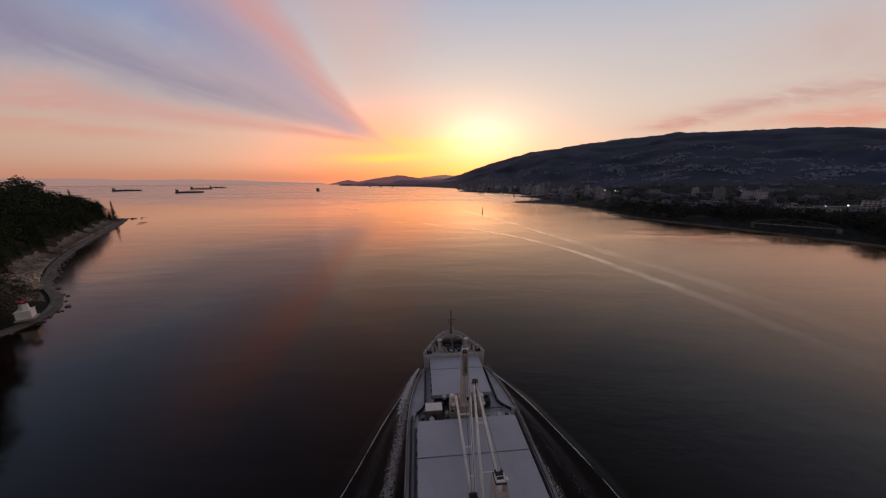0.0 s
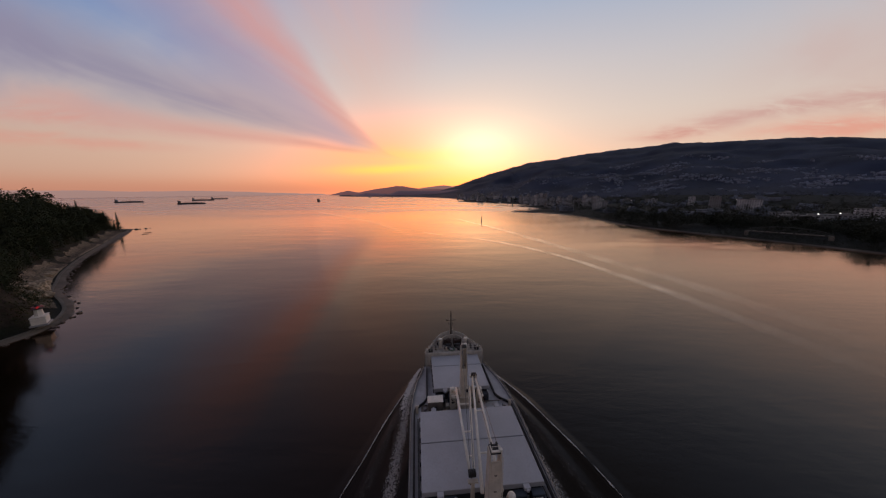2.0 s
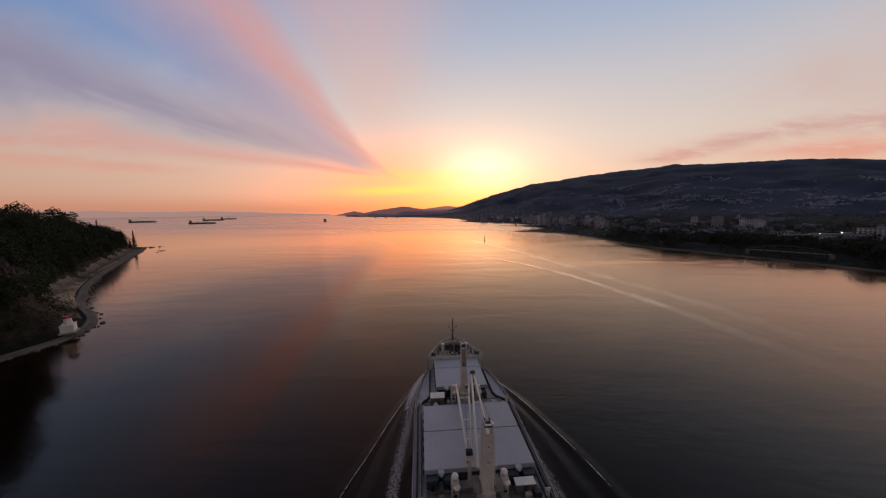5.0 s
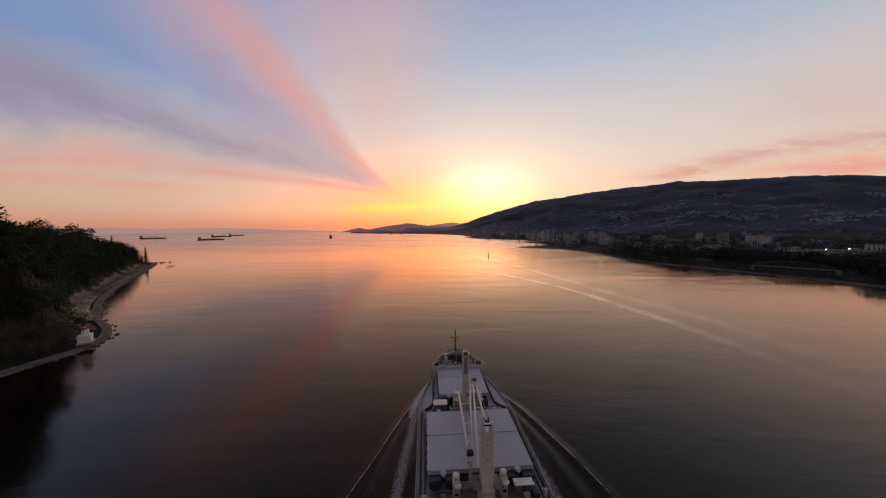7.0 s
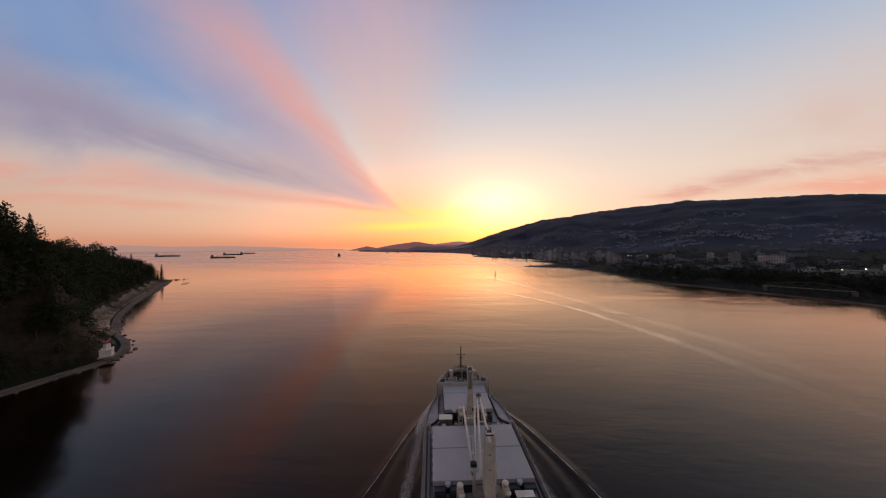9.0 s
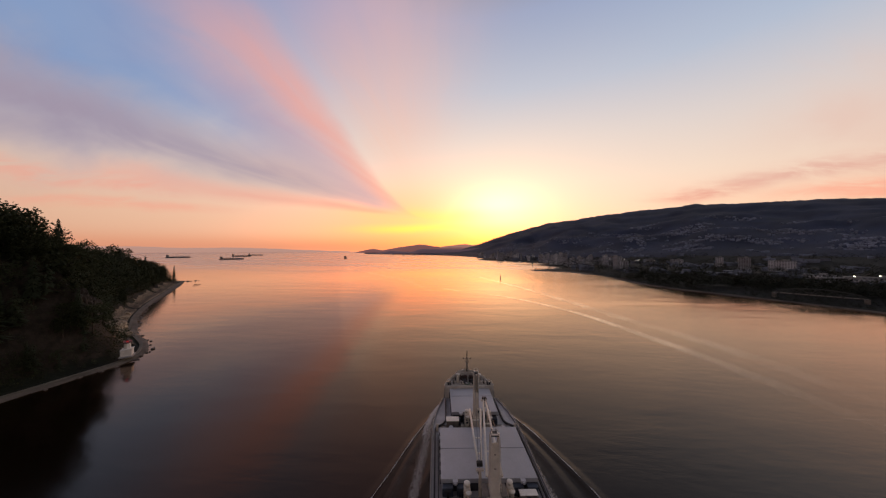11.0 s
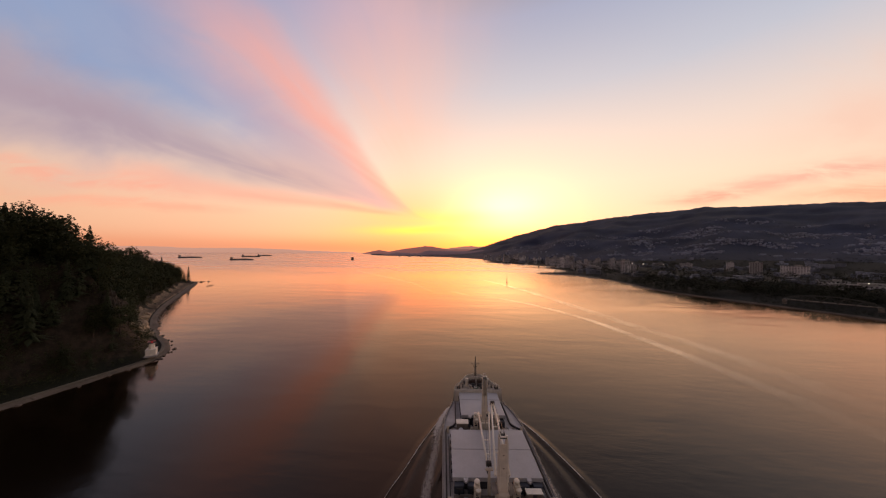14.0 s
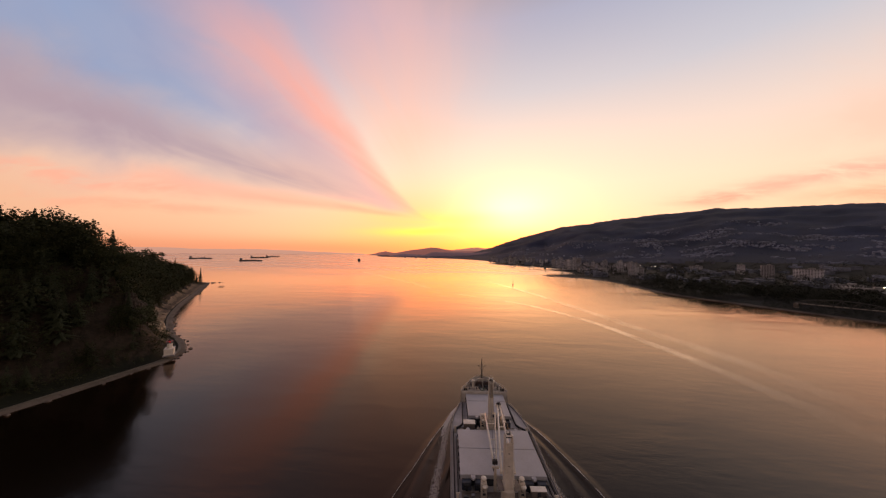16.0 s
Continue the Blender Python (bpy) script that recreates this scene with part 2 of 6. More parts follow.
def water_material():
    """Calm tidal water: long swell, short ripples, smoother and rougher lanes."""
    mt = bpy.data.materials.new("sea_water")
    mt.use_nodes = True
    k = Nodes(mt.node_tree)
    co = k.add("ShaderNodeTexCoord").outputs["Object"]
    mp = k.add("ShaderNodeMapping")
    mp.inputs["Rotation"].default_value = (0, 0, radians(24))
    mp.inputs["Scale"].default_value = (0.35, 1.0, 1.0)
    k.link(co, mp.inputs[0])
    swell = k.noise(mp.outputs[0], 0.045, 2.0, 0.5, 0.3)
    ripple = k.noise(mp.outputs[0], 0.35, 3.0, 0.55, 0.2)
    lanes = k.noise(mp.outputs[0], 0.0075, 3.0, 0.55, 0.8)
    calm = k.step(lanes, 0.4, 0.62)
    h = k.m("ADD", k.m("MULTIPLY", swell, 0.9), k.m("ADD", k.m("MULTIPLY", ripple, k.m("ADD", 0.12, k.m("MULTIPLY", calm, 0.25))), k.m("MULTIPLY", k.noise(co, 1.1, 2.0, 0.5), k.m("ADD", 0.02, k.m("MULTIPLY", calm, 0.04)))))
    bp = k.add("ShaderNodeBump")
    bp.inputs["Strength"].default_value = 0.26
    bp.inputs["Distance"].default_value = 1.0
    k.link(h, bp.inputs["Height"])
    deep = k.add("ShaderNodeBsdfDiffuse")
    deep.inputs["Color"].default_value = (0.006, 0.0035, 0.002, 1)
    mirror = k.add("ShaderNodeBsdfGlossy")
    # sunset warmth put into the reflection colour, beyond what the sky gives
    mirror.inputs["Color"].default_value = (1.0, 0.79, 0.64, 1)
    # the open bay is ruffled by wind, the narrows are calm
    far = k.add("ShaderNodeSeparateXYZ")
    k.link(co, far.inputs[0])
    open_bay = k.step(far.outputs[1], 250.0, 1100.0)
    k.put(mirror.inputs["Roughness"], k.m("ADD", k.m("ADD", 0.085, k.m("MULTIPLY", open_bay, 0.17)), k.m("MULTIPLY", calm, 0.06)))
    k.link(bp.outputs[0], mirror.inputs["Normal"])
    fres = k.add("ShaderNodeFresnel")
    fres.inputs["IOR"].default_value = 1.35
    k.link(bp.outputs[0], fres.inputs["Normal"])
    ms = k.add("ShaderNodeMixShader")
    k.link(k.m("MINIMUM", k.m("SUBTRACT", k.m("MULTIPLY", fres.outputs[0], 1.5), 0.022, clamp=True), 0.82), ms.inputs[0])
    k.link(deep.outputs[0], ms.inputs[1])
    k.link(mirror.outputs[0], ms.inputs[2])
    o = k.add("ShaderNodeOutputMaterial")
    k.link(ms.outputs[0], o.inputs[0])
    return mt


def foam_material(name, density, scale, colour=(0.62, 0.62, 0.6, 1)):
    """Broken foam: flecks with clear water between them."""
    mt = bpy.data.materials.new(name)
    mt.use_nodes = True
    k = Nodes(mt.node_tree)
    co = k.add("ShaderNodeTexCoord").outputs["Object"]
    uv = k.add("ShaderNodeUVMap").outputs[0]
    sp = k.add("ShaderNodeSeparateXYZ")
    k.link(uv, sp.inputs[0])
    edge = k.m("MULTIPLY", k.step(sp.outputs[0], 0.0, 0.45), k.step(sp.outputs[0], 0.55, 1.0, 1.0, 0.0))
    fade = k.m("MULTIPLY", k.step(sp.outputs[1], 0.0, 0.04), k.step(sp.outputs[1], 0.35, 1.0, 1.0, 0.0))
    fleck = k.noise(co, scale, 5.0, 0.7, 0.6)
    cut = k.m("SUBTRACT", 0.86 - 0.3 * density, k.m("MULTIPLY", k.m("MULTIPLY", edge, fade), 0.34))
    a = k.step(fleck, cut, k.m("ADD", cut, 0.16))
    a = k.m("MULTIPLY", a, k.m("MULTIPLY", k.step(edge, 0.0, 0.3), density))
    b = k.add("ShaderNodeBsdfPrincipled")
    b.inputs["Base Color"].default_value = colour
    b.inputs["Roughness"].default_value = 0.7
    tr = k.add("ShaderNodeBsdfTransparent")
    ms = k.add("ShaderNodeMixShader")
    k.link(a, ms.inputs[0])
    k.link(tr.outputs[0], ms.inputs[1])
    k.link(b.outputs[0], ms.inputs[2])
    o = k.add("ShaderNodeOutputMaterial")
    k.link(ms.outputs[0], o.inputs[0])
    return mt


def slick_material(name, strength):
    """Pale lane: a broken metal mirror stands in for smooth water's brighter reflection."""
    mt = bpy.data.materials.new(name)
    mt.use_nodes = True
    k = Nodes(mt.node_tree)
    co = k.add("ShaderNodeTexCoord").outputs["Object"]
    sp = k.add("ShaderNodeSeparateXYZ")
    k.link(k.add("ShaderNodeUVMap").outputs[0], sp.inputs[0])
    edge = k.m("MULTIPLY", k.step(sp.outputs[0], 0.0, 0.5), k.step(sp.outputs[0], 0.5, 1.0, 1.0, 0.0))
    fade = k.m("MULTIPLY", k.step(sp.outputs[1], 0.0, 0.12), k.step(sp.outputs[1], 0.25, 0.95, 1.0, 0.0))
    patchy = k.m("ADD", 0.35, k.m("MULTIPLY", k.step(k.noise(co, 0.03, 4.0, 0.6), 0.35, 0.65), 0.65))
    a = k.m("MULTIPLY", k.m("MULTIPLY", edge, fade), k.m("MULTIPLY", patchy, strength))
    b = k.add("ShaderNodeBsdfPrincipled")
    # warm full-metal sheen imitates the low sky mirrored in the lane
    b.inputs["Base Color"].default_value = (1.0, 0.88, 0.74, 1)
    b.inputs["Roughness"].default_value = 0.16
    b.inputs["Metallic"].default_value = 1.0
    ms = k.add("ShaderNodeMixShader")
    k.link(a, ms.inputs[0])
    k.link(k.add("ShaderNodeBsdfTransparent").outputs[0], ms.inputs[1])
    k.link(b.outputs[0], ms.inputs[2])
    o = k.add("ShaderNodeOutputMaterial")
    k.link(ms.outputs[0], o.inputs[0])
    return mt


def ground_material(name, soil, rock, steep=0.72, scale=0.05):
    """Low growth on gentle slopes, bare rock on steep ones."""
    mt = bpy.data.materials.new(name)
    mt.use_nodes = True
    k = Nodes(mt.node_tree)
    co = k.add("ShaderNodeTexCoord").outputs["Object"]
    nz = k.add("ShaderNodeSeparateXYZ")
    k.link(k.add("ShaderNodeNewGeometry").outputs["Normal"], nz.inputs[0])
    grain = k.noise(co, scale * 6, 5.0, 0.65)
    f = k.step(k.m("ADD", nz.outputs[2], k.m("MULTIPLY", k.m("SUBTRACT", grain, 0.5), 0.5)), steep - 0.15, steep + 0.1, 1.0, 0.0)
    g = k.mix(k.step(k.noise(co, scale, 4.0), 0.35, 0.65), soil, tuple(c * 0.55 for c in soil[:3]) + (1,))
    r = k.mix(k.step(grain, 0.35, 0.65), rock, tuple(c * 0.5 for c in rock[:3]) + (1,))
    b = k.add("ShaderNodeBsdfPrincipled")
    k.link(k.mix(f, g, r), b.inputs["Base Color"])
    b.inputs["Roughness"].default_value = 0.85
    b.inputs["Specular IOR Level"].default_value = 0.2
    bp = k.add("ShaderNodeBump")
    bp.inputs["Strength"].default_value = 0.6
    bp.inputs["Distance"].default_value = 0.8
    k.link(k.noise(co, scale * 14, 5.0, 0.65), bp.inputs["Height"])
    k.link(bp.outputs[0], b.inputs["Normal"])
    o = k.add("ShaderNodeOutputMaterial")
    k.link(b.outputs[0], o.inputs[0])
    return mt


WATER = water_material()
FOAM = foam_material("foam", 0.5, 2.6, (0.58, 0.56, 0.54, 1))
FOAM_THIN = foam_material("foam_thin", 0.4, 2.4, (0.6, 0.58, 0.55, 1))
FOAM_LINE = foam_material("foam_line", 0.8, 0.12, (0.56, 0.55, 0.53, 1))
SPLASH = foam_material("bow_splash", 0.72, 1.7, (0.66, 0.64, 0.62, 1))
CHURN = foam_material("churned_froth", 0.17, 2.6, (0.5, 0.49, 0.47, 1))
SLICK = slick_material("slick", 0.62)
SOIL = ground_material("headland_ground", (0.015, 0.018, 0.010, 1), (0.045, 0.034, 0.024, 1))
SHORE_LAND = ground_material("river_delta_ground", (0.013, 0.014, 0.011, 1), (0.08, 0.065, 0.05, 1), 0.5)
# the blue in the hill's base colour stands in for air haze
HILL = ground_material("hazed_wooded_hill", (0.020, 0.029, 0.066, 1), (0.022, 0.031, 0.066, 1), 0.3, 0.004)
GREY = surface("pale_grey_paint", (0.54, 0.50, 0.45), 0.55, 0.0, 0.15, 0.5, 3.0, 0.05, 3.0, (0.26, 0.22, 0.18, 1))
BEACH = surface("beach_gravel", (0.12, 0.10, 0.08), 0.9, 0, 0.35, 0.08, 1.2, 0.6, 2.0)
SANDSTONE = surface("sandstone", (0.42, 0.33, 0.23), 0.9, 0, 0.35, 0.15, 0.9, 0.8, 0.8)
SHELF = ground_material("sandstone_shelf", (0.05, 0.042, 0.03, 1), (0.34, 0.27, 0.19, 1), 0.93, 0.2)
ROCK = surface("shore_rock", (0.15, 0.12, 0.10), 0.85, 0, 0.4, 0.3, 2.0, 0.8, 2.0)
PATHWAY = surface("seawall_path", (0.15, 0.135, 0.11), 0.9, 0, 0.2, 0.1, 2.0, 0.2, 4.0)
CONIFER = foliage("conifer_needles", (0.031, 0.041, 0.021, 1), (0.044, 0.052, 0.025, 1))
BROADLEAF = foliage("broad_leaves", (0.036, 0.045, 0.019, 1), (0.055, 0.062, 0.025, 1))
SHORE_LEAF = foliage("shore_leaves", (0.014, 0.019, 0.013, 1), (0.028, 0.032, 0.020, 1))
BARK = surface("bark", (0.07, 0.05, 0.038), 0.9, 0, 0.3, 1.0, 6.0, 0.5, 8.0)
HULL = surface("hull_grey_paint", (0.16, 0.165, 0.185), 0.5, 0.0, 0.2, 0.2, 2.0, 0.06, 1.0, (0.15, 0.11, 0.09, 1))
DECK = surface("deck_paint", (0.38, 0.385, 0.41), 0.6, 0.0, 0.16, 0.35, 3.0, 0.08, 4.0, (0.33, 0.29, 0.27, 1))
FC_DECK = surface("worn_forecastle_paint", (0.34, 0.31, 0.275), 0.7, 0.0, 0.25, 0.6, 3.0, 0.08, 4.0, (0.13, 0.10, 0.08, 1))
DECK_DARK = surface("worn_dark_deck", (0.15, 0.13, 0.115), 0.7, 0.0, 0.35, 0.5, 3.0, 0.1, 4.0, (0.2, 0.14, 0.1, 1))
HATCH = surface("hatch_cover_paint", (0.40, 0.405, 0.44), 0.55, 0.0, 0.08, 0.12, 2.5, 0.05, 2.0, (0.34, 0.33, 0.345, 1), 0.05)
COAMING = surface("coaming_dark_paint", (0.035, 0.037, 0.042), 0.6, 0.0, 0.3, 0.6, 4.0, 0.08, 4.0)
NAVY = surface("navy_gear_paint", (0.035, 0.045, 0.065), 0.5, 0.0, 0.3, 0.6, 4.0, 0.08, 4.0)
BUFF = surface("crane_cream_paint", (0.58, 0.52, 0.44), 0.5, 0.0, 0.12, 0.5, 3.0, 0.05, 3.0, (0.46, 0.37, 0.28, 1))
WHITE = surface("white_paint", (0.80, 0.75, 0.67), 0.5, 0.0, 0.08, 0.6, 4.0, 0.05, 4.0, (0.50, 0.45, 0.38, 1))
BLACK = surface("black_machinery", (0.02, 0.02, 0.022), 0.5, 0.2, 0.3, 1.0, 5.0, 0.1, 6.0)
RUSTY = surface("rusty_machinery", (0.055, 0.03, 0.022), 0.7, 0.1, 0.4, 1.0, 5.0, 0.2, 6.0, (0.02, 0.018, 0.018, 1))
GREEN = surface("green_deck_paint", (0.07, 0.12, 0.08), 0.6, 0.0, 0.2, 1.0, 5.0, 0.05, 6.0)
STEEL = surface("wire_steel", (0.16, 0.16, 0.16), 0.45, 0.7, 0.2, 1.0, 5.0, 0.0)
RED = surface("red_paint", (0.28, 0.03, 0.025), 0.5, 0.0, 0.15, 1.0, 5.0, 0.03, 6.0)
GRAVEL = surface("dark_gravel", (0.085, 0.07, 0.056), 0.9, 0, 0.45, 0.05, 0.8, 0.6, 1.5)
CONCRETE = surface("pale_concrete", (0.26, 0.255, 0.26), 0.8, 0.0, 0.15, 0.05, 0.6, 0.1, 1.0, None, 0.35)
ROOFING = surface("roof_felt", (0.10, 0.10, 0.105), 0.9, 0.0, 0.2, 0.1, 0.8, 0.1, 1.0, None, 0.3)
TOWER = surface("pale_tower_render", (0.40, 0.40, 0.44), 0.8, 0.0, 0.2, 0.05, 0.6, 0.1, 1.0, None, 0.4)
WINDOW = surface("dark_window_glass", (0.02, 0.023, 0.028), 0.12, 0.0, 0.1, 0.3, 1.0, 0.0)
SHIP_DARK = surface("far_ship_paint", (0.08, 0.065, 0.065), 0.6, 0.0, 0.2, 0.05, 0.5, 0.05, 1.0, None, 0.3)
LAMP_WHITE = glowing("lamp_white", (1.0, 0.93, 0.8, 1), 7.0)
LAMP_RED = glowing("lamp_red", (1.0, 0.05, 0.06, 1), 0.9)


# ---- mesh helpers ----
def box(bm, cx, cy, cz, sx, sy, sz, rz=0.0, bevel=0.0, taper=1.0, rx=0.0):
    made = bmesh.ops.create_cube(bm, size=1.0)["verts"]
    for v in made:
        k = taper if v.co.z > 0 else 1.0
        v.co = Vector((v.co.x * sx * k, v.co.y * sy * k, v.co.z * sz))
    bmesh.ops.transform(bm, matrix=pose(cx, cy, cz, rx, 0, rz), verts=made)
    if bevel:
        edges = list({e for v in made for e in v.link_edges})
        bmesh.ops.bevel(bm, geom=edges, offset=bevel, segments=1, affect="EDGES", profile=0.5)
    return bm


def rod(bm, a, b, r0, r1=None, seg=8):
    """A capped tube from a to b."""
    a, b = Vector(a), Vector(b)
    d = b - a
    turn = d.to_track_quat("Z", "Y").to_matrix().to_4x4()
    bmesh.ops.create_cone(bm, cap_ends=True, segments=seg, radius1=r0, radius2=r0 if r1 is None else r1, depth=d.length,
                          matrix=Matrix.Translation((a + b) / 2) @ turn)
    return bm


def lathe(bm, cx, cy, profile, seg=16):
    """A body of revolution about a vertical line; profile: (radius, z) from below to above."""
    rings = [[bm.verts.new((cx + r * math.cos(2 * math.pi * i / seg), cy + r * math.sin(2 * math.pi * i / seg), z)) for i in range(seg)] for r, z in profile]
    for a, b in zip(rings, rings[1:]):
        for i in range(seg):
            bm.faces.new((a[i], a[(i + 1) % seg], b[(i + 1) % seg], b[i]))
    bm.faces.new(rings[0][::-1])
    bm.faces.new(rings[-1])
    return bm


def strip(bm, centre, half, z0, z1):
    """A band with thickness along a line of (x, y) points."""
    pts = [Vector((x, y, 0)) for x, y in centre]
    rows = []
    for i, p in enumerate(pts):
        d = (pts[min(i + 1, len(pts) - 1)] - pts[max(i - 1, 0)]).normalized()
        s = Vector((-d.y, d.x, 0)) * half
        rows.append([bm.verts.new((q.x, q.y, z)) for q, z in ((p + s, z0), (p + s, z1), (p - s, z1), (p - s, z0))])
    for a, b in zip(rows, rows[1:]):
        for i in range(4):
            j = (i + 1) % 4
            bm.faces.new((a[i], b[i], b[j], a[j]))
    bm.faces.new(rows[0])
    bm.faces.new(rows[-1][::-1])
    return bm


def finish(name, bm, material, smooth=False):
    bmesh.ops.recalc_face_normals(bm, faces=bm.faces)
    me = bpy.data.meshes.new(name)
    bm.to_mesh(me)
    bm.free()
    me.materials.append(material)
    if smooth:
        me.polygons.foreach_set("use_smooth", [True] * len(me.polygons))
    return me


def part(name, bm, material, parent, label="", smooth=False):
    ob = new(name, finish(name, bm, material, smooth))
    ob.parent = parent
    return tagged(ob, label)


def thing(name, x, y, z, rz, label, category, group="", kind=""):
    ob = new(name)
    ob.empty_display_size = 0.5
    ob.matrix_basis = pose(x, y, z, 0, 0, rz)
    return tagged(ob, label, category, group, kind)


def raw(name, verts, faces, material, smooth=False, uvs=None):
    me = bpy.data.meshes.new(name)
    me.from_pydata(verts, [], faces)
    me.materials.append(material)
    if smooth:
        me.polygons.foreach_set("use_smooth", [True] * len(me.polygons))
    if uvs is not None:
        layer = me.uv_layers.new(name="UVMap")
        for lp in me.loops:
            layer.data[lp.index].uv = uvs[lp.vertex_index]
    me.update()
    return me


def curve_through(points, step):
    """Smooth line through (x, y) points, one point each step metres."""
    p = [Vector(q) for q in points]
    line = []
    for i in range(len(p) - 1):
        a, b, c, d = p[max(i - 1, 0)], p[i], p[i + 1], p[min(i + 2, len(p) - 1)]
        m = max(1, int((c - b).length / step))
        for j in range(m):
            t = j / m
            line.append(0.5 * ((2 * b) + (c - a) * t + (2 * a - 5 * b + 4 * c - d) * t * t + (3 * b - a - 3 * c + d) * t ** 3))
    line.append(p[-1])
    return line


def rough3(x, y, z=0.0, size=50.0, octaves=4):
    return noise.fractal(Vector((x / size, y / size, z)), 0.9, 2.1, octaves)


def interp(v, table):
    xs, ys = zip(*table)
    return float(np.interp(v, xs, ys))


# ---- setting: water and land ----
def sea():
    verts, faces = [(0, 0, 0)], []
    radii = [60, 150, 350, 800, 1700, 3200, 4960]
    seg = 96
    for r in radii:
        verts += [(r * math.cos(2 * math.pi * i / seg), r * math.sin(2 * math.pi * i / seg), 0) for i in range(seg)]
    for i in range(seg):
        j = (i + 1) % seg
        faces.append((0, 1 + i, 1 + j))
        for k in range(len(radii) - 1):
            a, b = 1 + k * seg, 1 + (k + 1) * seg
            faces.append((a + i, b + i, b + j, a + j))
    tagged(new("water", raw("water", verts, faces, WATER)), "calm dusk sea water reflecting an orange sky", "water", kind="structure")


sea()

# the wooded headland: shoreline from the narrows out to the point and round it
LEFT_SHORE = curve_through([(-200, -260), (-194, -60), (-184, 60), (-177, 112), (-175, 141), (-188, 160), (-208, 175), (-232, 190), (-252, 208), (-284, 238),
                            (-334, 294), (-402, 380), (-456, 446), (-484, 478), (-494, 489), (-510, 496), (-610, 500), (-780, 460)], 5.0)
LEN = len(LEFT_SHORE)
RUN = [0.0]
for p, q in zip(LEFT_SHORE, LEFT_SHORE[1:]):
    RUN.append(RUN[-1] + (q - p).length)
LIGHT_AT = min(range(LEN), key=lambda i: (LEFT_SHORE[i] - Vector((-175, 141))).length)
TIP_AT = min(range(LEN), key=lambda i: (LEFT_SHORE[i] - Vector((-494, 489))).length)
TOP = [(-400, 66), (-60, 64), (0, 60), (40, 56), (80, 52), (120, 47), (170, 42), (230, 37), (330, 30), (400, 22), (440, 14), (470, 8), (500, 7), (800, 14)]


def inland(i):
    a, b = LEFT_SHORE[max(i - 4, 0)], LEFT_SHORE[min(i + 4, LEN - 1)]
    d = (b - a).normalized()
    return Vector((-d.y, d.x))


def headland_point(i, d):
    p, q = LEFT_SHORE[i], inland(i)
    s = RUN[i] - RUN[LIGHT_AT]
    top = interp(s, TOP)
    steep = interp(s, [(-60, 55), (0, 34), (50, 42), (110, 54), (300, 44), (450, 30)])
    x, y = p.x + q.x * d, p.y + q.y * d
    if d < 0.5:
        z = -1.0
    elif d < 7:
        z = 0.45
    else:
        t = min(1.0, (d - 7) / steep)
        z = 1.0 + (top - 1.0) * (t * t * (3 - 2 * t)) ** 0.85
        z += rough3(x, y, 1.0, 18.0) * min(1.0, (d - 7) / 12) * 2.6 + 8 * max(0.0, min(1.0, (d - steep) / 120)) * (s < 250)
    return Vector((x, y, z))


DEPTHS = [0, 0.6, 3, 7, 9, 12, 15, 19, 23, 28, 34, 40, 48, 58, 70, 90, 115, 150, 200, 280]


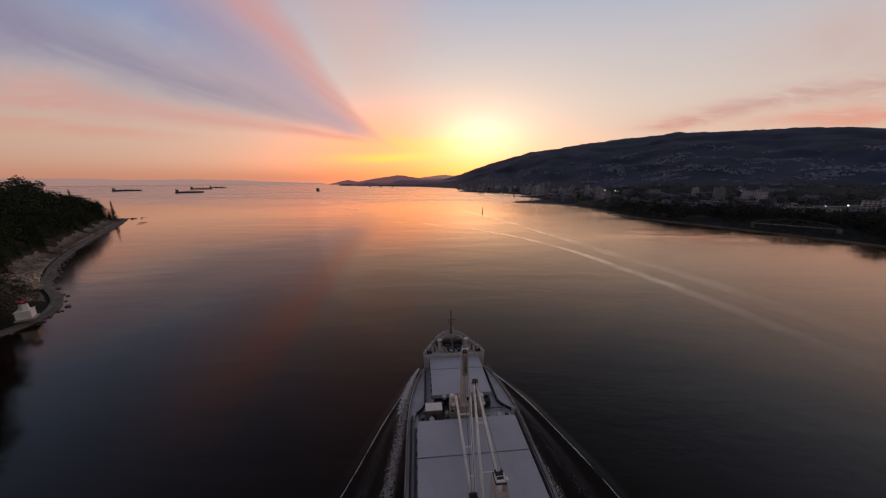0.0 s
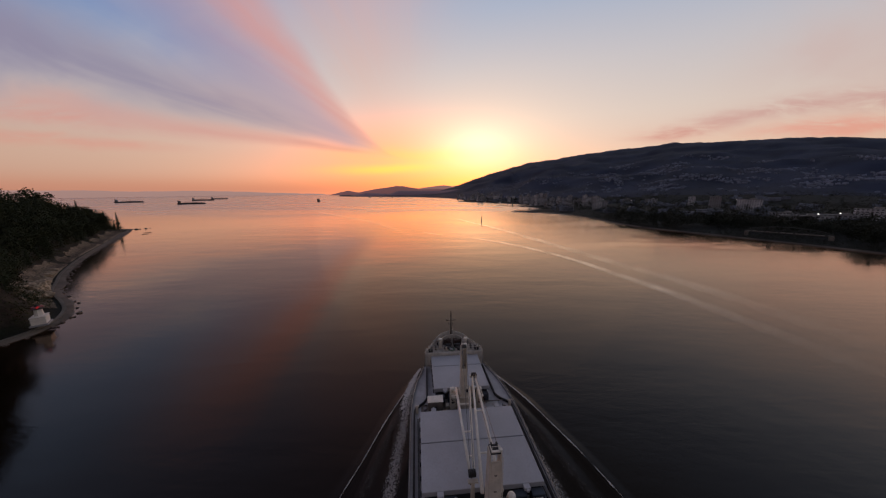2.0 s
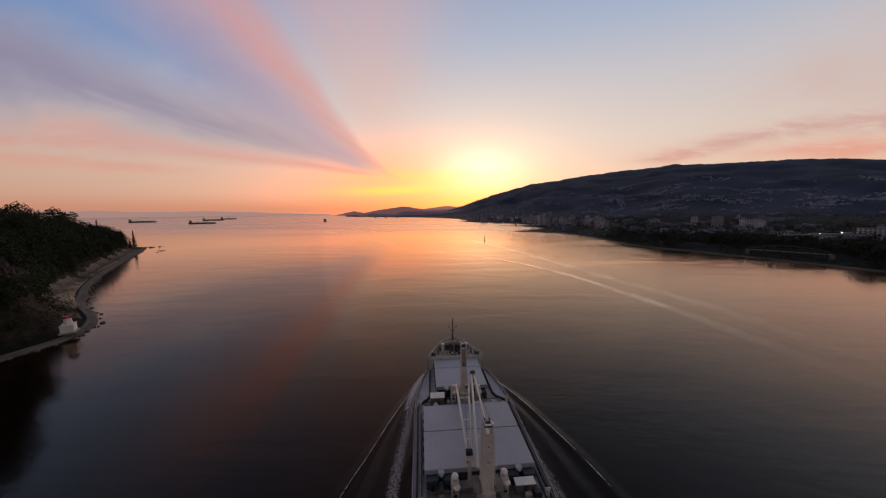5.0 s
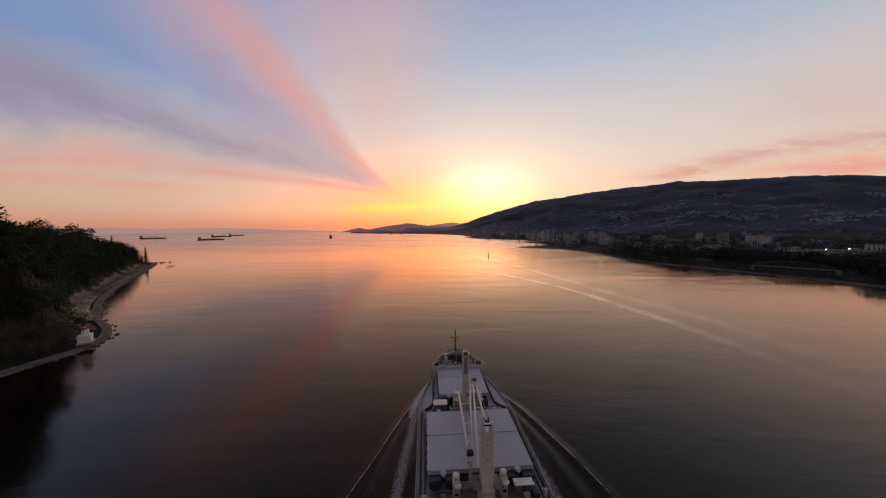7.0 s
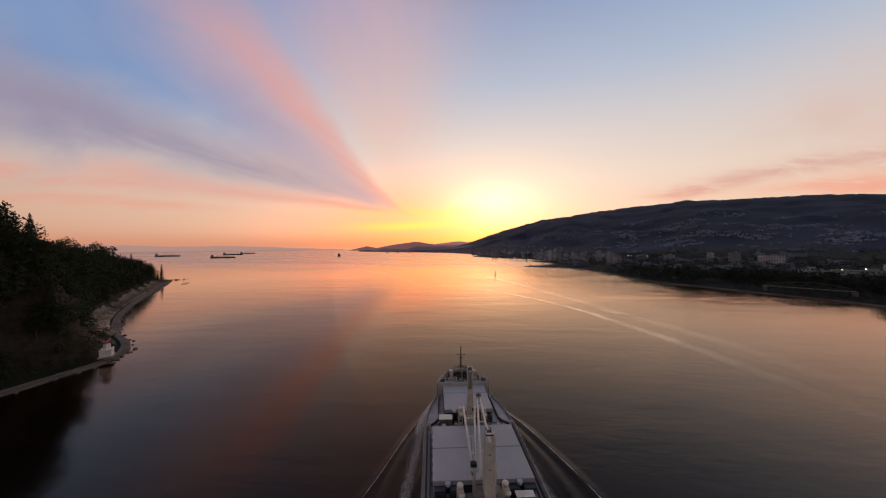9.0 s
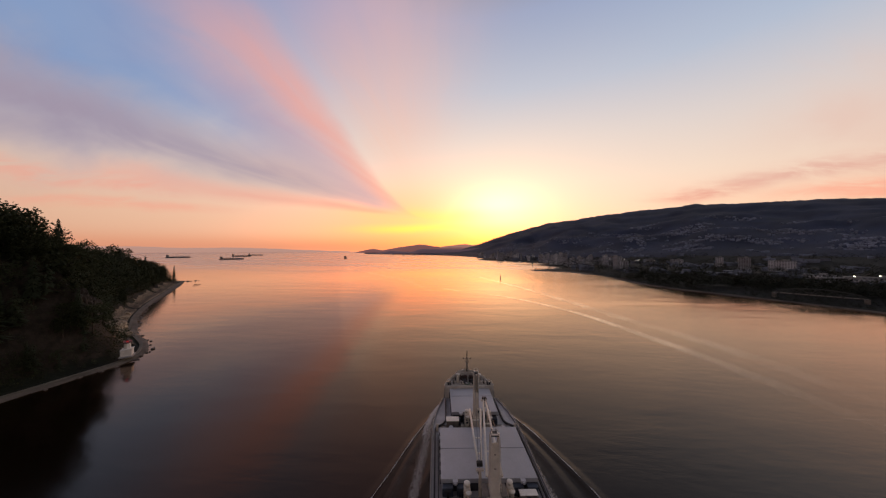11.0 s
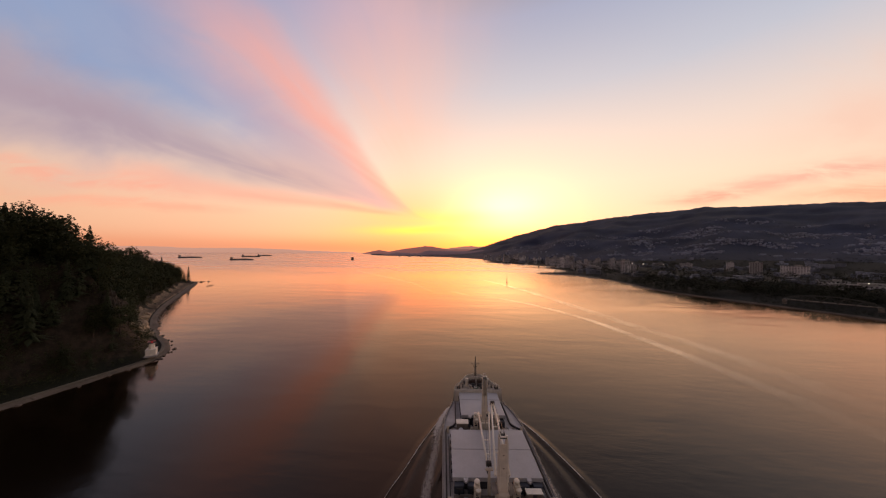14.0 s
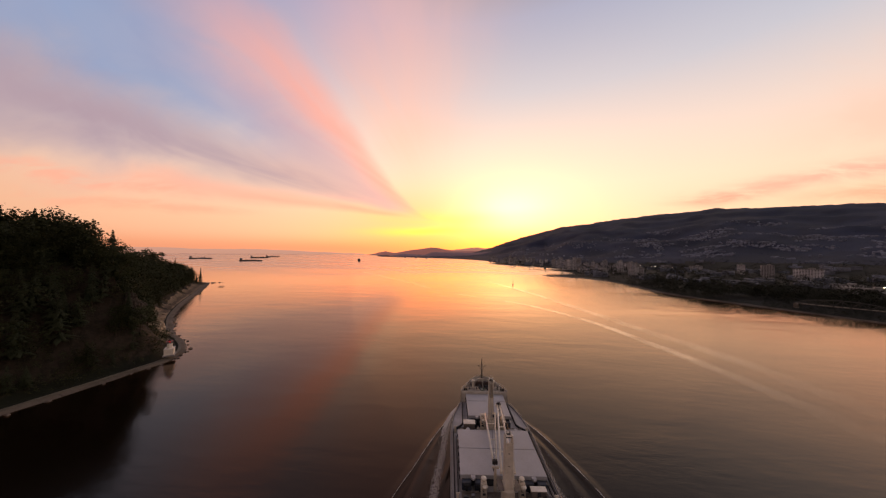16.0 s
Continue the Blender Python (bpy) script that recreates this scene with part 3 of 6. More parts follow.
def headland():
    verts, faces = [], []
    for i in range(LEN):
        verts += [headland_point(i, d)[:] for d in DEPTHS]
    m = len(DEPTHS)
    for i in range(LEN - 1):
        for k in range(m - 1):
            a = i * m + k
            faces.append((a, a + m, a + m + 1, a + 1))
    tagged(new("ground_headland", raw("ground_headland", verts, faces, SOIL, True)), "steep dark headland of earth and brown rock", "headland", kind="structure")
    # the seawall with its path along the water
    line = [LEFT_SHORE[i] + inland(i) * 2.6 for i in range(TIP_AT - 6)]
    wall = bmesh.new()
    strip(wall, [(p.x, p.y) for p in line], 0.7, 0.3, 1.15)
    tagged(new("pavement_seawall", finish("pavement_seawall", wall, PATHWAY)), "pale seawall path along the foot of the headland", "seawall", kind="structure")
    # narrow gravel shore under it
    shore = bmesh.new()
    prev = None
    for i in range(TIP_AT + 14):
        p, q = LEFT_SHORE[i], inland(i)
        w = 0.6 + 4.2 * abs(rough3(p.x, p.y, 4.0, 18.0)) + (2.5 if i > TIP_AT - 30 else 0)
        row = [shore.verts.new((p.x - q.x * k, p.y - q.y * k, z)) for k, z in ((w, -0.35), (w * 0.5, 0.25), (0.0, 0.7), (-2.2, 0.8))]
        if prev:
            for k in range(3):
                shore.faces.new((prev[k], row[k], row[k + 1], prev[k + 1]))
        prev = row
    tagged(new("ground_shore", finish("ground_shore", shore, BEACH, True)), "narrow gravel shore below the seawall", "shore", kind="structure")

    # pale sandstone shelf behind the path, broken by gaps
    shelf = bmesh.new()
    prev = None
    for i in range(LIGHT_AT + 6, TIP_AT + 2):
        p, q = LEFT_SHORE[i], inland(i)
        s = RUN[i] - RUN[LIGHT_AT]
        lift = interp(s, [(30, 0.2), (70, 1.0), (120, 1.3), (200, 0.7), (300, 0.8), (430, 0.5)])
        k = max(0.0, 0.45 + 0.9 * rough3(p.x, p.y, 12.0, 16.0, 3)) * lift
        row = []
        for d, z in ((4.6, 0.1), (5.4, 0.3 + 1.2 * k), (7.0, 2.2 * k), (10.0, 2.6 * k - 0.3), (13.5, 2.4 * k - 0.5), (17.0, 1.2 * k - 0.8)):
            z += headland_point(i, d).z
            j = 0.7 * rough3(p.x + d * 3, p.y, 15.0, 4.0, 3)
            row.append(shelf.verts.new((p.x + q.x * (d + j), p.y + q.y * (d + j), z + j * k)))
        if prev:
            for m in range(5):
                shelf.faces.new((prev[m], row[m], row[m + 1], prev[m + 1]))
        prev = row
    tagged(new("ground_rock_shelf", finish("ground_rock_shelf", shelf, SHELF, True)), "pale broken sandstone shelf above the seawall path", "rock shelf", kind="structure")


headland()

# the flat northern shore, the town and the long hill behind it
RIGHT_SHORE = [(330, -200), (352, 60), (404, 140), (426, 195), (418, 246), (402, 298), (382, 345), (360, 390), (338, 436), (322, 495), (324, 560),
               (328, 640), (318, 708), (285, 764), (226, 800), (216, 822), (262, 850), (318, 905), (335, 985), (300, 1075), (318, 1100), (385, 1150), (345, 1250),
               (235, 1380), (118, 1545), (165, 1720), (100, 2100), (-140, 2480), (-480, 2720), (-800, 2880), (-1010, 3050)]
SHORE_LINE = curve_through(RIGHT_SHORE, 12.0)
SHORE_NP = np.array([(p.x, p.y) for p in SHORE_LINE])


def shore_range(az):
    """How far off the waterline lies in a direction: the first crossing of the shoreline."""
    d = np.array([math.sin(radians(az)), math.cos(radians(az))])
    best = 4600.0
    side = SHORE_NP[:, 0] * d[1] - SHORE_NP[:, 1] * d[0]
    fwd = SHORE_NP @ d
    for i in np.nonzero(side[:-1] * side[1:] <= 0)[0]:
        k = side[i] / (side[i] - side[i + 1] + 1e-9)
        r = fwd[i] + k * (fwd[i + 1] - fwd[i])
        if 0 < r < best:
            best = r
    return best


def signed_shore(x, y):
    """Distance from the shoreline, positive on land."""
    d2 = (SHORE_NP[:, 0] - x) ** 2 + (SHORE_NP[:, 1] - y) ** 2
    i = int(np.argmin(d2))
    a, b = SHORE_NP[max(i - 1, 0)], SHORE_NP[min(i + 1, len(SHORE_NP) - 1)]
    side = (b[0] - a[0]) * (y - a[1]) - (b[1] - a[1]) * (x - a[0])
    return math.sqrt(d2[i]) * (1 if side < 0 else -1)


RIDGE = [(-18, -0.9), (-8, -0.6), (0, -0.25), (3.4, 0.45), (5, 1.0), (7, 1.8), (9.6, 2.6), (13, 3.6), (15, 4.15), (17.8, 4.75), (22, 5.25), (27, 5.85), (31, 6.25), (35, 6.35),
         (36.4, 6.46), (37.6, 6.62), (38.4, 6.74), (39.4, 6.6), (40.6, 6.45), (43, 6.35), (47, 6.15), (51, 5.95), (54, 5.6), (57, 5.0), (60, 4.2), (63, 3.8), (70, 4.0), (90, 4.0)]
EYE = 61.5
RIDGE_R = 4350.0


def north_height(x, y, r, az, inl):
    flat = 0.4 + min(inl, 60) * 0.05 + rough3(x, y, 2.0, 90.0) * min(1.2, inl * 0.02)
    top = EYE + RIDGE_R * math.tan(radians(interp(az, RIDGE)))
    foot = interp(az, [(-18, 3000), (3, 2250), (12, 1850), (25, 1700), (45, 1550), (60, 1400)])
    t = (r - foot) / (RIDGE_R - foot)
    if t <= 0:
        return flat
    if t <= 1:
        z = top * (0.72 * t + 0.28 * t * t * (3 - 2 * t))
        z += rough3(x, y, 5.0, 420.0, 5) * 46 * math.sin(math.pi * min(1, t)) * min(1, top / 300)
        z += rough3(x, y, 7.0, 60.0, 3) * 7 * t + rough3(x, 0.0, 31.0, 150.0, 3) * 13 * t ** 3
        return flat + z
    return flat + top * max(0.0, 1 - (r - RIDGE_R) / 500.0)


def north_shore():
    azs = np.concatenate([np.arange(-18, 62, 0.4), np.arange(62, 181, 3.0)])
    verts, faces = [], []
    m = 84
    for az in azs:
        r0 = shore_range(az) if az < 118 else 330.0
        sx, cy = math.sin(radians(az)), math.cos(radians(az))
        for k in range(m):
            u = k / (m - 1)
            r = r0 - 4 + (4850 - r0) * (0.25 * u + 0.75 * u ** 2.2)
            x, y = r * sx, r * cy
            inl = r - r0
            if k and az < 100:
                inl = min(inl, max(0.0, signed_shore(x, y)))
            z = -0.6 if k == 0 else north_height(x, y, r, az, inl) if inl > 0.5 else -0.6
            verts.append((x, y, z))
    for i in range(len(azs) - 1):
        for k in range(m - 1):
            a = i * m + k
            faces.append((a, a + 1, a + m + 1, a + m))
    me = raw("ground_north_shore", verts, faces, SHORE_LAND, True)
    # the far slope takes the colour with haze painted in
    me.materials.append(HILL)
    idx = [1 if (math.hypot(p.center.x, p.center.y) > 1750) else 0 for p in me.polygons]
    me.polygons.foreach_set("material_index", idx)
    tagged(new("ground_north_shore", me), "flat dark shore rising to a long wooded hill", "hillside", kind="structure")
    # pale gravel bars along the waterline
    bm = bmesh.new()
    prev = None
    for i, p in enumerate(SHORE_LINE[:210]):
        a, b = SHORE_LINE[max(i - 2, 0)], SHORE_LINE[min(i + 2, len(SHORE_LINE) - 1)]
        d = (b - a).normalized()
        q = Vector((d.y, -d.x))
        w = 0.6 + 3.5 * max(0.0, rough3(p.x, p.y, 9.0, 60.0))
        if 700 < p.y < 900:
            w += 10
        row = [bm.verts.new((p.x + q.x * k, p.y + q.y * k, z)) for k, z in ((-w, -0.3), (-w * 0.4, 0.25), (w * 0.5, 0.9), (w * 1.3 + 2.5, 1.3))]
        if prev:
            for k in range(3):
                bm.faces.new((prev[k], row[k], row[k + 1], prev[k + 1]))
        prev = row
    tagged(new("ground_gravel_bar", finish("ground_gravel_bar", bm, GRAVEL, True)), "pale gravel bar along the river mouth", "shore", kind="structure")


north_shore()


def far_hills(name, table, r, thick, material, label, wobble):
    """A far range of hills with a rounded back, low in the haze."""
    lo, hi = table[0][0], table[-1][0]
    verts, faces = [], []
    m = 9
    azs = np.arange(lo, hi + 0.01, 0.25)
    for az in azs:
        top = max(0.5, EYE + r * math.tan(radians(interp(az, table)))) + rough3(az * 9, r, 3.0, 14.0) * wobble
        edge = min(1.0, (az - lo) / 0.8 + 0.02, (hi - az) / 0.8 + 0.02)
        for k in range(m):
            u = k / (m - 1)
            rr = r - thick + 2 * thick * u
            z = -1 + top * edge * math.sin(math.pi * u) ** 0.8
            verts.append((rr * math.sin(radians(az)), rr * math.cos(radians(az)), z))
    for i in range(len(azs) - 1):
        for k in range(m - 1):
            a = i * m + k
            faces.append((a, a + 1, a + m + 1, a + m))
    tagged(new(name, raw(name, verts, faces, material, True)), label, "hills", kind="structure")


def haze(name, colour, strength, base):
    """Distance through lit evening air: haze painted as a dim glow over a wooded slope."""
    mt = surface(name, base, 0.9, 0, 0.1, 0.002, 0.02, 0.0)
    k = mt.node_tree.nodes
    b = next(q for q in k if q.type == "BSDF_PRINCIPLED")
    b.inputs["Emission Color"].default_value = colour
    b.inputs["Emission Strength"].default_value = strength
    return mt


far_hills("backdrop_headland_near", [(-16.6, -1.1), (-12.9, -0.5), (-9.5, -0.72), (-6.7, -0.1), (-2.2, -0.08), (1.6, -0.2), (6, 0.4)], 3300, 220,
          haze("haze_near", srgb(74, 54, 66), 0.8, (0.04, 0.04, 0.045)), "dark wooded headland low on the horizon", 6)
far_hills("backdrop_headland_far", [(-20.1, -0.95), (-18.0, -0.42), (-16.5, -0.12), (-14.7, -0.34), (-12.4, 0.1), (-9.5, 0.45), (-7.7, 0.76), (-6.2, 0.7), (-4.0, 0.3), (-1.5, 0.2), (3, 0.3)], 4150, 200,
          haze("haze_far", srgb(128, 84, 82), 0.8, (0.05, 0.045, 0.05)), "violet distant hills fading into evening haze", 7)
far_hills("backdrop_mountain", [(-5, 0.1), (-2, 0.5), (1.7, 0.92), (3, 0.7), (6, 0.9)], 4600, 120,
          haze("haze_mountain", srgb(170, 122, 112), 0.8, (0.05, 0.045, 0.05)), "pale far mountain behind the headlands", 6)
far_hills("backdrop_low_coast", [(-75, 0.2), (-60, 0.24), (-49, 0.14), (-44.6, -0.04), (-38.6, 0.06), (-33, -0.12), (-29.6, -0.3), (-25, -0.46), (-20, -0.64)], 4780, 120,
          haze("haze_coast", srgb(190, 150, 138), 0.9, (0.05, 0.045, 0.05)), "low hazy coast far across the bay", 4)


def ribbon(name, points, width, material, label, z, step=4.0, category="wake", grow=None):
    """A flat lane of foam or slick on the water, with a run of its own in u and v."""
    line = curve_through(points, step)
    verts, faces, uvs = [], [], []
    total = len(line) - 1
    for i, p in enumerate(line):
        a, b = line[max(i - 1, 0)], line[min(i + 1, total)]
        d = (b - a).normalized()
        s = Vector((-d.y, d.x))
        w = width * (1 if grow is None else interp(i / total, grow))
        for k in range(5):
            u = k / 4
            q = p + s * (u - 0.5) * w
            verts.append((q.x, q.y, z))
            uvs.append((u, i / total))
    for i in range(total):
        for k in range(4):
            a = i * 5 + k
            faces.append((a, a + 1, a + 6, a + 5))
    return tagged(new(name, raw(name, verts, faces, material, True, uvs)), label, category, kind="stuff")


# lanes left on the water by passing boats
ribbon("boat_wake", [(-350, 868), (-133, 590), (-70, 480), (-12, 350), (22, 332)], 16, SLICK, "pale smooth lane left by a boat on the water", 0.12)
ribbon("boat_wake", [(36, 640), (96, 468), (130, 330), (150, 238), (164, 184), (170, 128), (174, 70), (176, 20)], 19, SLICK, "pale smooth lane left by a boat on the water", 0.14, grow=[(0, 0.6), (1, 1.3)])
ribbon("boat_wake", [(42, 384), (86, 330), (117, 266), (130, 216), (140, 168), (146, 112), (150, 60)], 15, SLICK, "pale smooth lane left by a boat on the water", 0.16, grow=[(0, 0.5), (1, 1.2)])
ribbon("boat_wake", [(-20, 432), (0, 412), (14, 396)], 7, SLICK, "pale smooth lane left by a boat on the water", 0.18)


# ---- the cargo ship, bow ahead; x across, y along, z up from the waterline ----
SHIP = thing("cargo_ship", 6.9, 73.2, 0, 3.9, "grey bulk carrier with pale hatch covers and cream deck cranes", "ship")
DECK_Z, FC_Z, HATCH_Z = 8.6, 12.9, 11.5
BOW = 31.4


def half_deck(l):
    if l < -1:
        return 12.9 if l > -130 else 12.9 - (-130 - l) * 0.12
    x = min(1.0, (l + 1) / 35.0)
    # the forecastle stands a little inside the widest line of the main deck
    w = 12.9 * max(0.0, 1 - x ** (2.2 if l < 21.35 else 1.78)) ** 0.8
    if l > 21.35:
        w += 0.7 * max(0.0, 1 - (l - 21.4) / 7.5)
    return w * max(0.0, 1 - max(0.0, (l - 28.2) / (BOW - 28.2)) ** 2) ** 0.5


def half_water(l):
    if l < -8:
        return 12.6 if l > -120 else 12.6 - (-120 - l) * 0.25
    x = min(1.0, (l + 8) / (29.0 + 8))
    return 12.6 * max(0.0, 1 - x ** 1.7) ** 1.05


def hull():
    ls = [-150, -140, -130, -110, -80, -50, -30, -15, -8, -4, 0, 3, 6, 9, 12, 15, 18, 21.3, 21.4, 22.4, 24, 26, 27.5, 28.5, 29.4, 30.1, 30.6, 31.0, 31.2, 31.33, BOW]
    bm = bmesh.new()
    rows = []
    for l in ls:
        top = DECK_Z if l < 21.4 else FC_Z
        row = []
        for u, z in ((0.0, -1.5), (0.12, 0.0), (0.4, 3.4), (0.75, 6.4), (1.0, top)):
            w = half_water(l) * (1 - u) + half_deck(l) * u
            row.append((max(w, 0.05 + 0.35 * u * (l < BOW)), l, z))
        rows.append(row)
    port = [[bm.verts.new((-x, y, z)) for x, y, z in r] for r in rows]
    star = [[bm.verts.new((x, y, z)) for x, y, z in r] for r in rows]
    for side in (port, star):
        for a, b in zip(side, side[1:]):
            for k in range(4):
                bm.faces.new((a[k], b[k], b[k + 1], a[k + 1]))
    for p, s in ((port[0], star[0]), (port[-1], star[-1])):
        for k in range(4):
            bm.faces.new((p[k], p[k + 1], s[k + 1], s[k]))
    for i in range(len(ls) - 1):
        bm.faces.new((port[i][0], port[i + 1][0], star[i + 1][0], star[i][0]))
    part("hull", bm, HULL, SHIP, "grey painted steel hull with a flared bow", True)
    # decks lie just inside the shell
    bm = bmesh.new()
    prev = None
    for l in [q for q in ls if q <= 21.4]:
        w = half_deck(l) - 0.06
        row = [bm.verts.new((x, l, DECK_Z - 0.02 + 0.02 * (1 - abs(x) / 14))) for x in (-w, 0, w)]
        if prev:
            bm.faces.new((prev[0], prev[1], row[1], row[0]))
            bm.faces.new((prev[1], prev[2], row[2], row[1]))
        prev = row
    part("main_deck", bm, DECK, SHIP, "blue-grey painted main deck")
    bm = bmesh.new()
    prev = None
    for l in [q for q in ls if q >= 21.4]:
        w = max(0.05, half_deck(l) - 0.08)
        row = [bm.verts.new((x, l, FC_Z - 0.03)) for x in (-w, 0, w)]
        if prev:
            bm.faces.new((prev[0], prev[1], row[1], row[0]))
            bm.faces.new((prev[1], prev[2], row[2], row[1]))
        prev = row
    part("forecastle_deck", bm, FC_DECK, SHIP, "grey worn forecastle deck")
    bm = bmesh.new()
    w = half_deck(21.4)
    box(bm, 0, 21.25, (DECK_Z + FC_Z) / 2, 2 * w - 0.1, 0.25, FC_Z - DECK_Z, bevel=0.03)
    bulk = part("forecastle_bulkhead", bm, GREY, SHIP, "grey bulkhead closing the forecastle")
    for x in (-6.2, -2.0, 2.3, 6.0):
        bm = bmesh.new()
        box(bm, x, 21.08, DECK_Z + 1.15, 0.8, 0.1, 1.9, bevel=0.04)
        part("door", bm, DECK_DARK if abs(x) > 5 else GREEN, bulk)
    # bulwark round the bow, with stays inside
    for side in (-1, 1):
        bm = bmesh.new()
        prev = None
        for l in [21.4, 22.2, 23.4, 25, 27, 28.2, 29.2, 30.0, 30.5, 30.9, 31.15, 31.3, 31.38]:
            w = max(0.06, half_deck(l) + 0.02)
            t = (l - 21.4) / 10.0
            z1 = FC_Z + 0.3 + 1.3 * max(0.0, min(1.0, (t - 0.45) / 0.35))
            row = [bm.verts.new((side * q, l, z)) for q, z in ((w, FC_Z - 0.1), (w + 0.15, z1), (max(0.02, w - 0.1), z1), (max(0.01, w - 0.2), FC_Z - 0.1))]
            if prev:
                for k in range(4):
                    j = (k + 1) % 4
                    bm.faces.new((prev[k], row[k], row[j], prev[j]))
            else:
                bm.faces.new(row)
            prev = row
        bm.faces.new(prev[::-1])
        bw = part("bulwark", bm, GREY, SHIP, "pale bulwark plating along the forecastle")
        for l in (27.2, 28.0, 29.0, 30.0):
            st = bmesh.new()
            w = half_deck(l) - 0.55
            box(st, side * w, l, FC_Z + 0.42, 0.7, 0.08, 0.85, taper=0.5)
            part("stay", st, GREY, bw)
    # raised rail along the main deck edge
    for side in (-1, 1):
        pts = [(side * (half_deck(l) - 0.25), l) for l in (-148, -120, -60, -30, -10, -2, 2, 5, 8, 11, 14, 17, 20)]
        bm = bmesh.new()
        strip(bm, pts, 0.16, DECK_Z - 0.02, DECK_Z + 0.35)
        part("gunwale_bar", bm, HULL, SHIP, "low grey edge bar along the deck side")
        bm = bmesh.new()
        for z in (0.55, 1.05):
            for a, b in zip(pts[3:], pts[4:]):
                rod(bm, (a[0], a[1], DECK_Z + z), (b[0], b[1], DECK_Z + z), 0.035, seg=5)
        for l in np.arange(-30, 20, 1.8):
            w = side * (half_deck(l) - 0.25)
            rod(bm, (w, l, DECK_Z), (w, l, DECK_Z + 1.08), 0.035, seg=5)
        part("guard_rail", bm, BUFF, SHIP, "thin cream guard rail")
        # dark pipe run that jogs out from the forward hatch to the wide one
        bm = bmesh.new()
        run = [(8.3, 20), (8.5, 14), (8.7, 7.2), (9.4, 5.9), (11.5, 4.0), (11.85, 2.8), (11.85, -40), (11.85, -120)]
        strip(bm, [(side * x, y) for x, y in run], 0.17, DECK_Z, DECK_Z + 0.45)
        pr = part("pipe_run", bm, COAMING, SHIP, "black pipe run beside the hatches")
        bm = bmesh.new()
        for off in (-0.12, 0.12):
            for a, b in zip(run, run[1:]):
                rod(bm, (side * (a[0] + off), a[1], DECK_Z + 0.54), (side * (b[0] + off), b[1], DECK_Z + 0.54), 0.08, seg=6)
        part("pipe", bm, BLACK, pr)
        bm = bmesh.new()
        strip(bm, [(side * 11.0, 0.5), (side * 11.0, -60), (side * 11.0, -120)], 0.14, DECK_Z, DECK_Z + 0.6)
        part("cable_tray", bm, COAMING, SHIP, "dark cable tray along the coaming")


hull()


def hatch(l0, l1, half, seam, lugs, lift=0.0):
    """A hatch: dark coaming with two folding cover panels and their lugs."""
    bm = bmesh.new()
    mid = (l0 + l1) / 2
    low, high = 10.5 + lift, HATCH_Z + lift
    box(bm, 0, mid, (DECK_Z + low) / 2, 2 * half - 0.9, l1 - l0 - 0.7, low - DECK_Z, bevel=0.05)
    co = part("hatch_coaming", bm, COAMING, SHIP, "dark steel hatch coaming")
    for a, b in ((l0, seam), (seam, l1)):
        bm = bmesh.new()
        box(bm, 0, (a + b) / 2, (low + high) / 2, 2 * half, b - a - 0.16, high - low, bevel=0.07)
        part("cover_panel", bm, HATCH, co, "pale grey steel cover panel", False)
    for y in (l0 - 0.35, l1 + 0.35):
        for x in lugs:
            bm = bmesh.new()
            box(bm, x, y, high - 0.3, 1.1, 0.9, 0.55, bevel=0.06)
            box(bm, x, y + (0.55 if y > mid else -0.55), high - 0.3, 0.45, 0.5, 0.4, bevel=0.04)
            part("lug", bm, HATCH, co)
    # hydraulic gear that folds the covers, against the after end of the coaming
    for x in (-half + 1.5, -half + 4.6, half - 4.6, half - 1.5):
        bm = bmesh.new()
        box(bm, x, l0 - 0.75, DECK_Z + 1.15, 2.3, 1.3, 1.9, bevel=0.12)
        gear = part("folding_gear", bm, NAVY, co, "dark blue hydraulic folding gear")
        bm = bmesh.new()
        rod(bm, (x - 0.7, l0 - 1.45, DECK_Z + 1.5), (x + 0.7, l0 - 1.45, DECK_Z + 1.5), 0.22, seg=10)
        box(bm, x, l0 - 1.45, DECK_Z + 0.6, 0.5, 0.3, 1.0, bevel=0.04)
        part("ram", bm, BLACK, gear)
    for side in (-1, 1):
        for y in np.linspace(l0 + 1.0, l1 - 1.0, 7):
            bm = bmesh.new()
            box(bm, side * (half + 0.06), y, low - 0.3, 0.25, 0.22, 1.0, bevel=0.03)
            part("cleat", bm, BLACK, co)
    return co


hatch(6.5, 21.1, 6.95, 15.9, (-4.2, 4.2), 0.5)
hatch(-18.0, 0.0, 10.5, -8.4, (-7.4, 7.2))
hatch(-46.5, -25.6, 10.5, -36.0, (-7.4, 7.2))
hatch(-77.0, -55.0, 10.5, -66.0, (-7.4, 7.2))
hatch(-107.0, -85.0, 10.5, -96.0, (-7.4, 7.2))


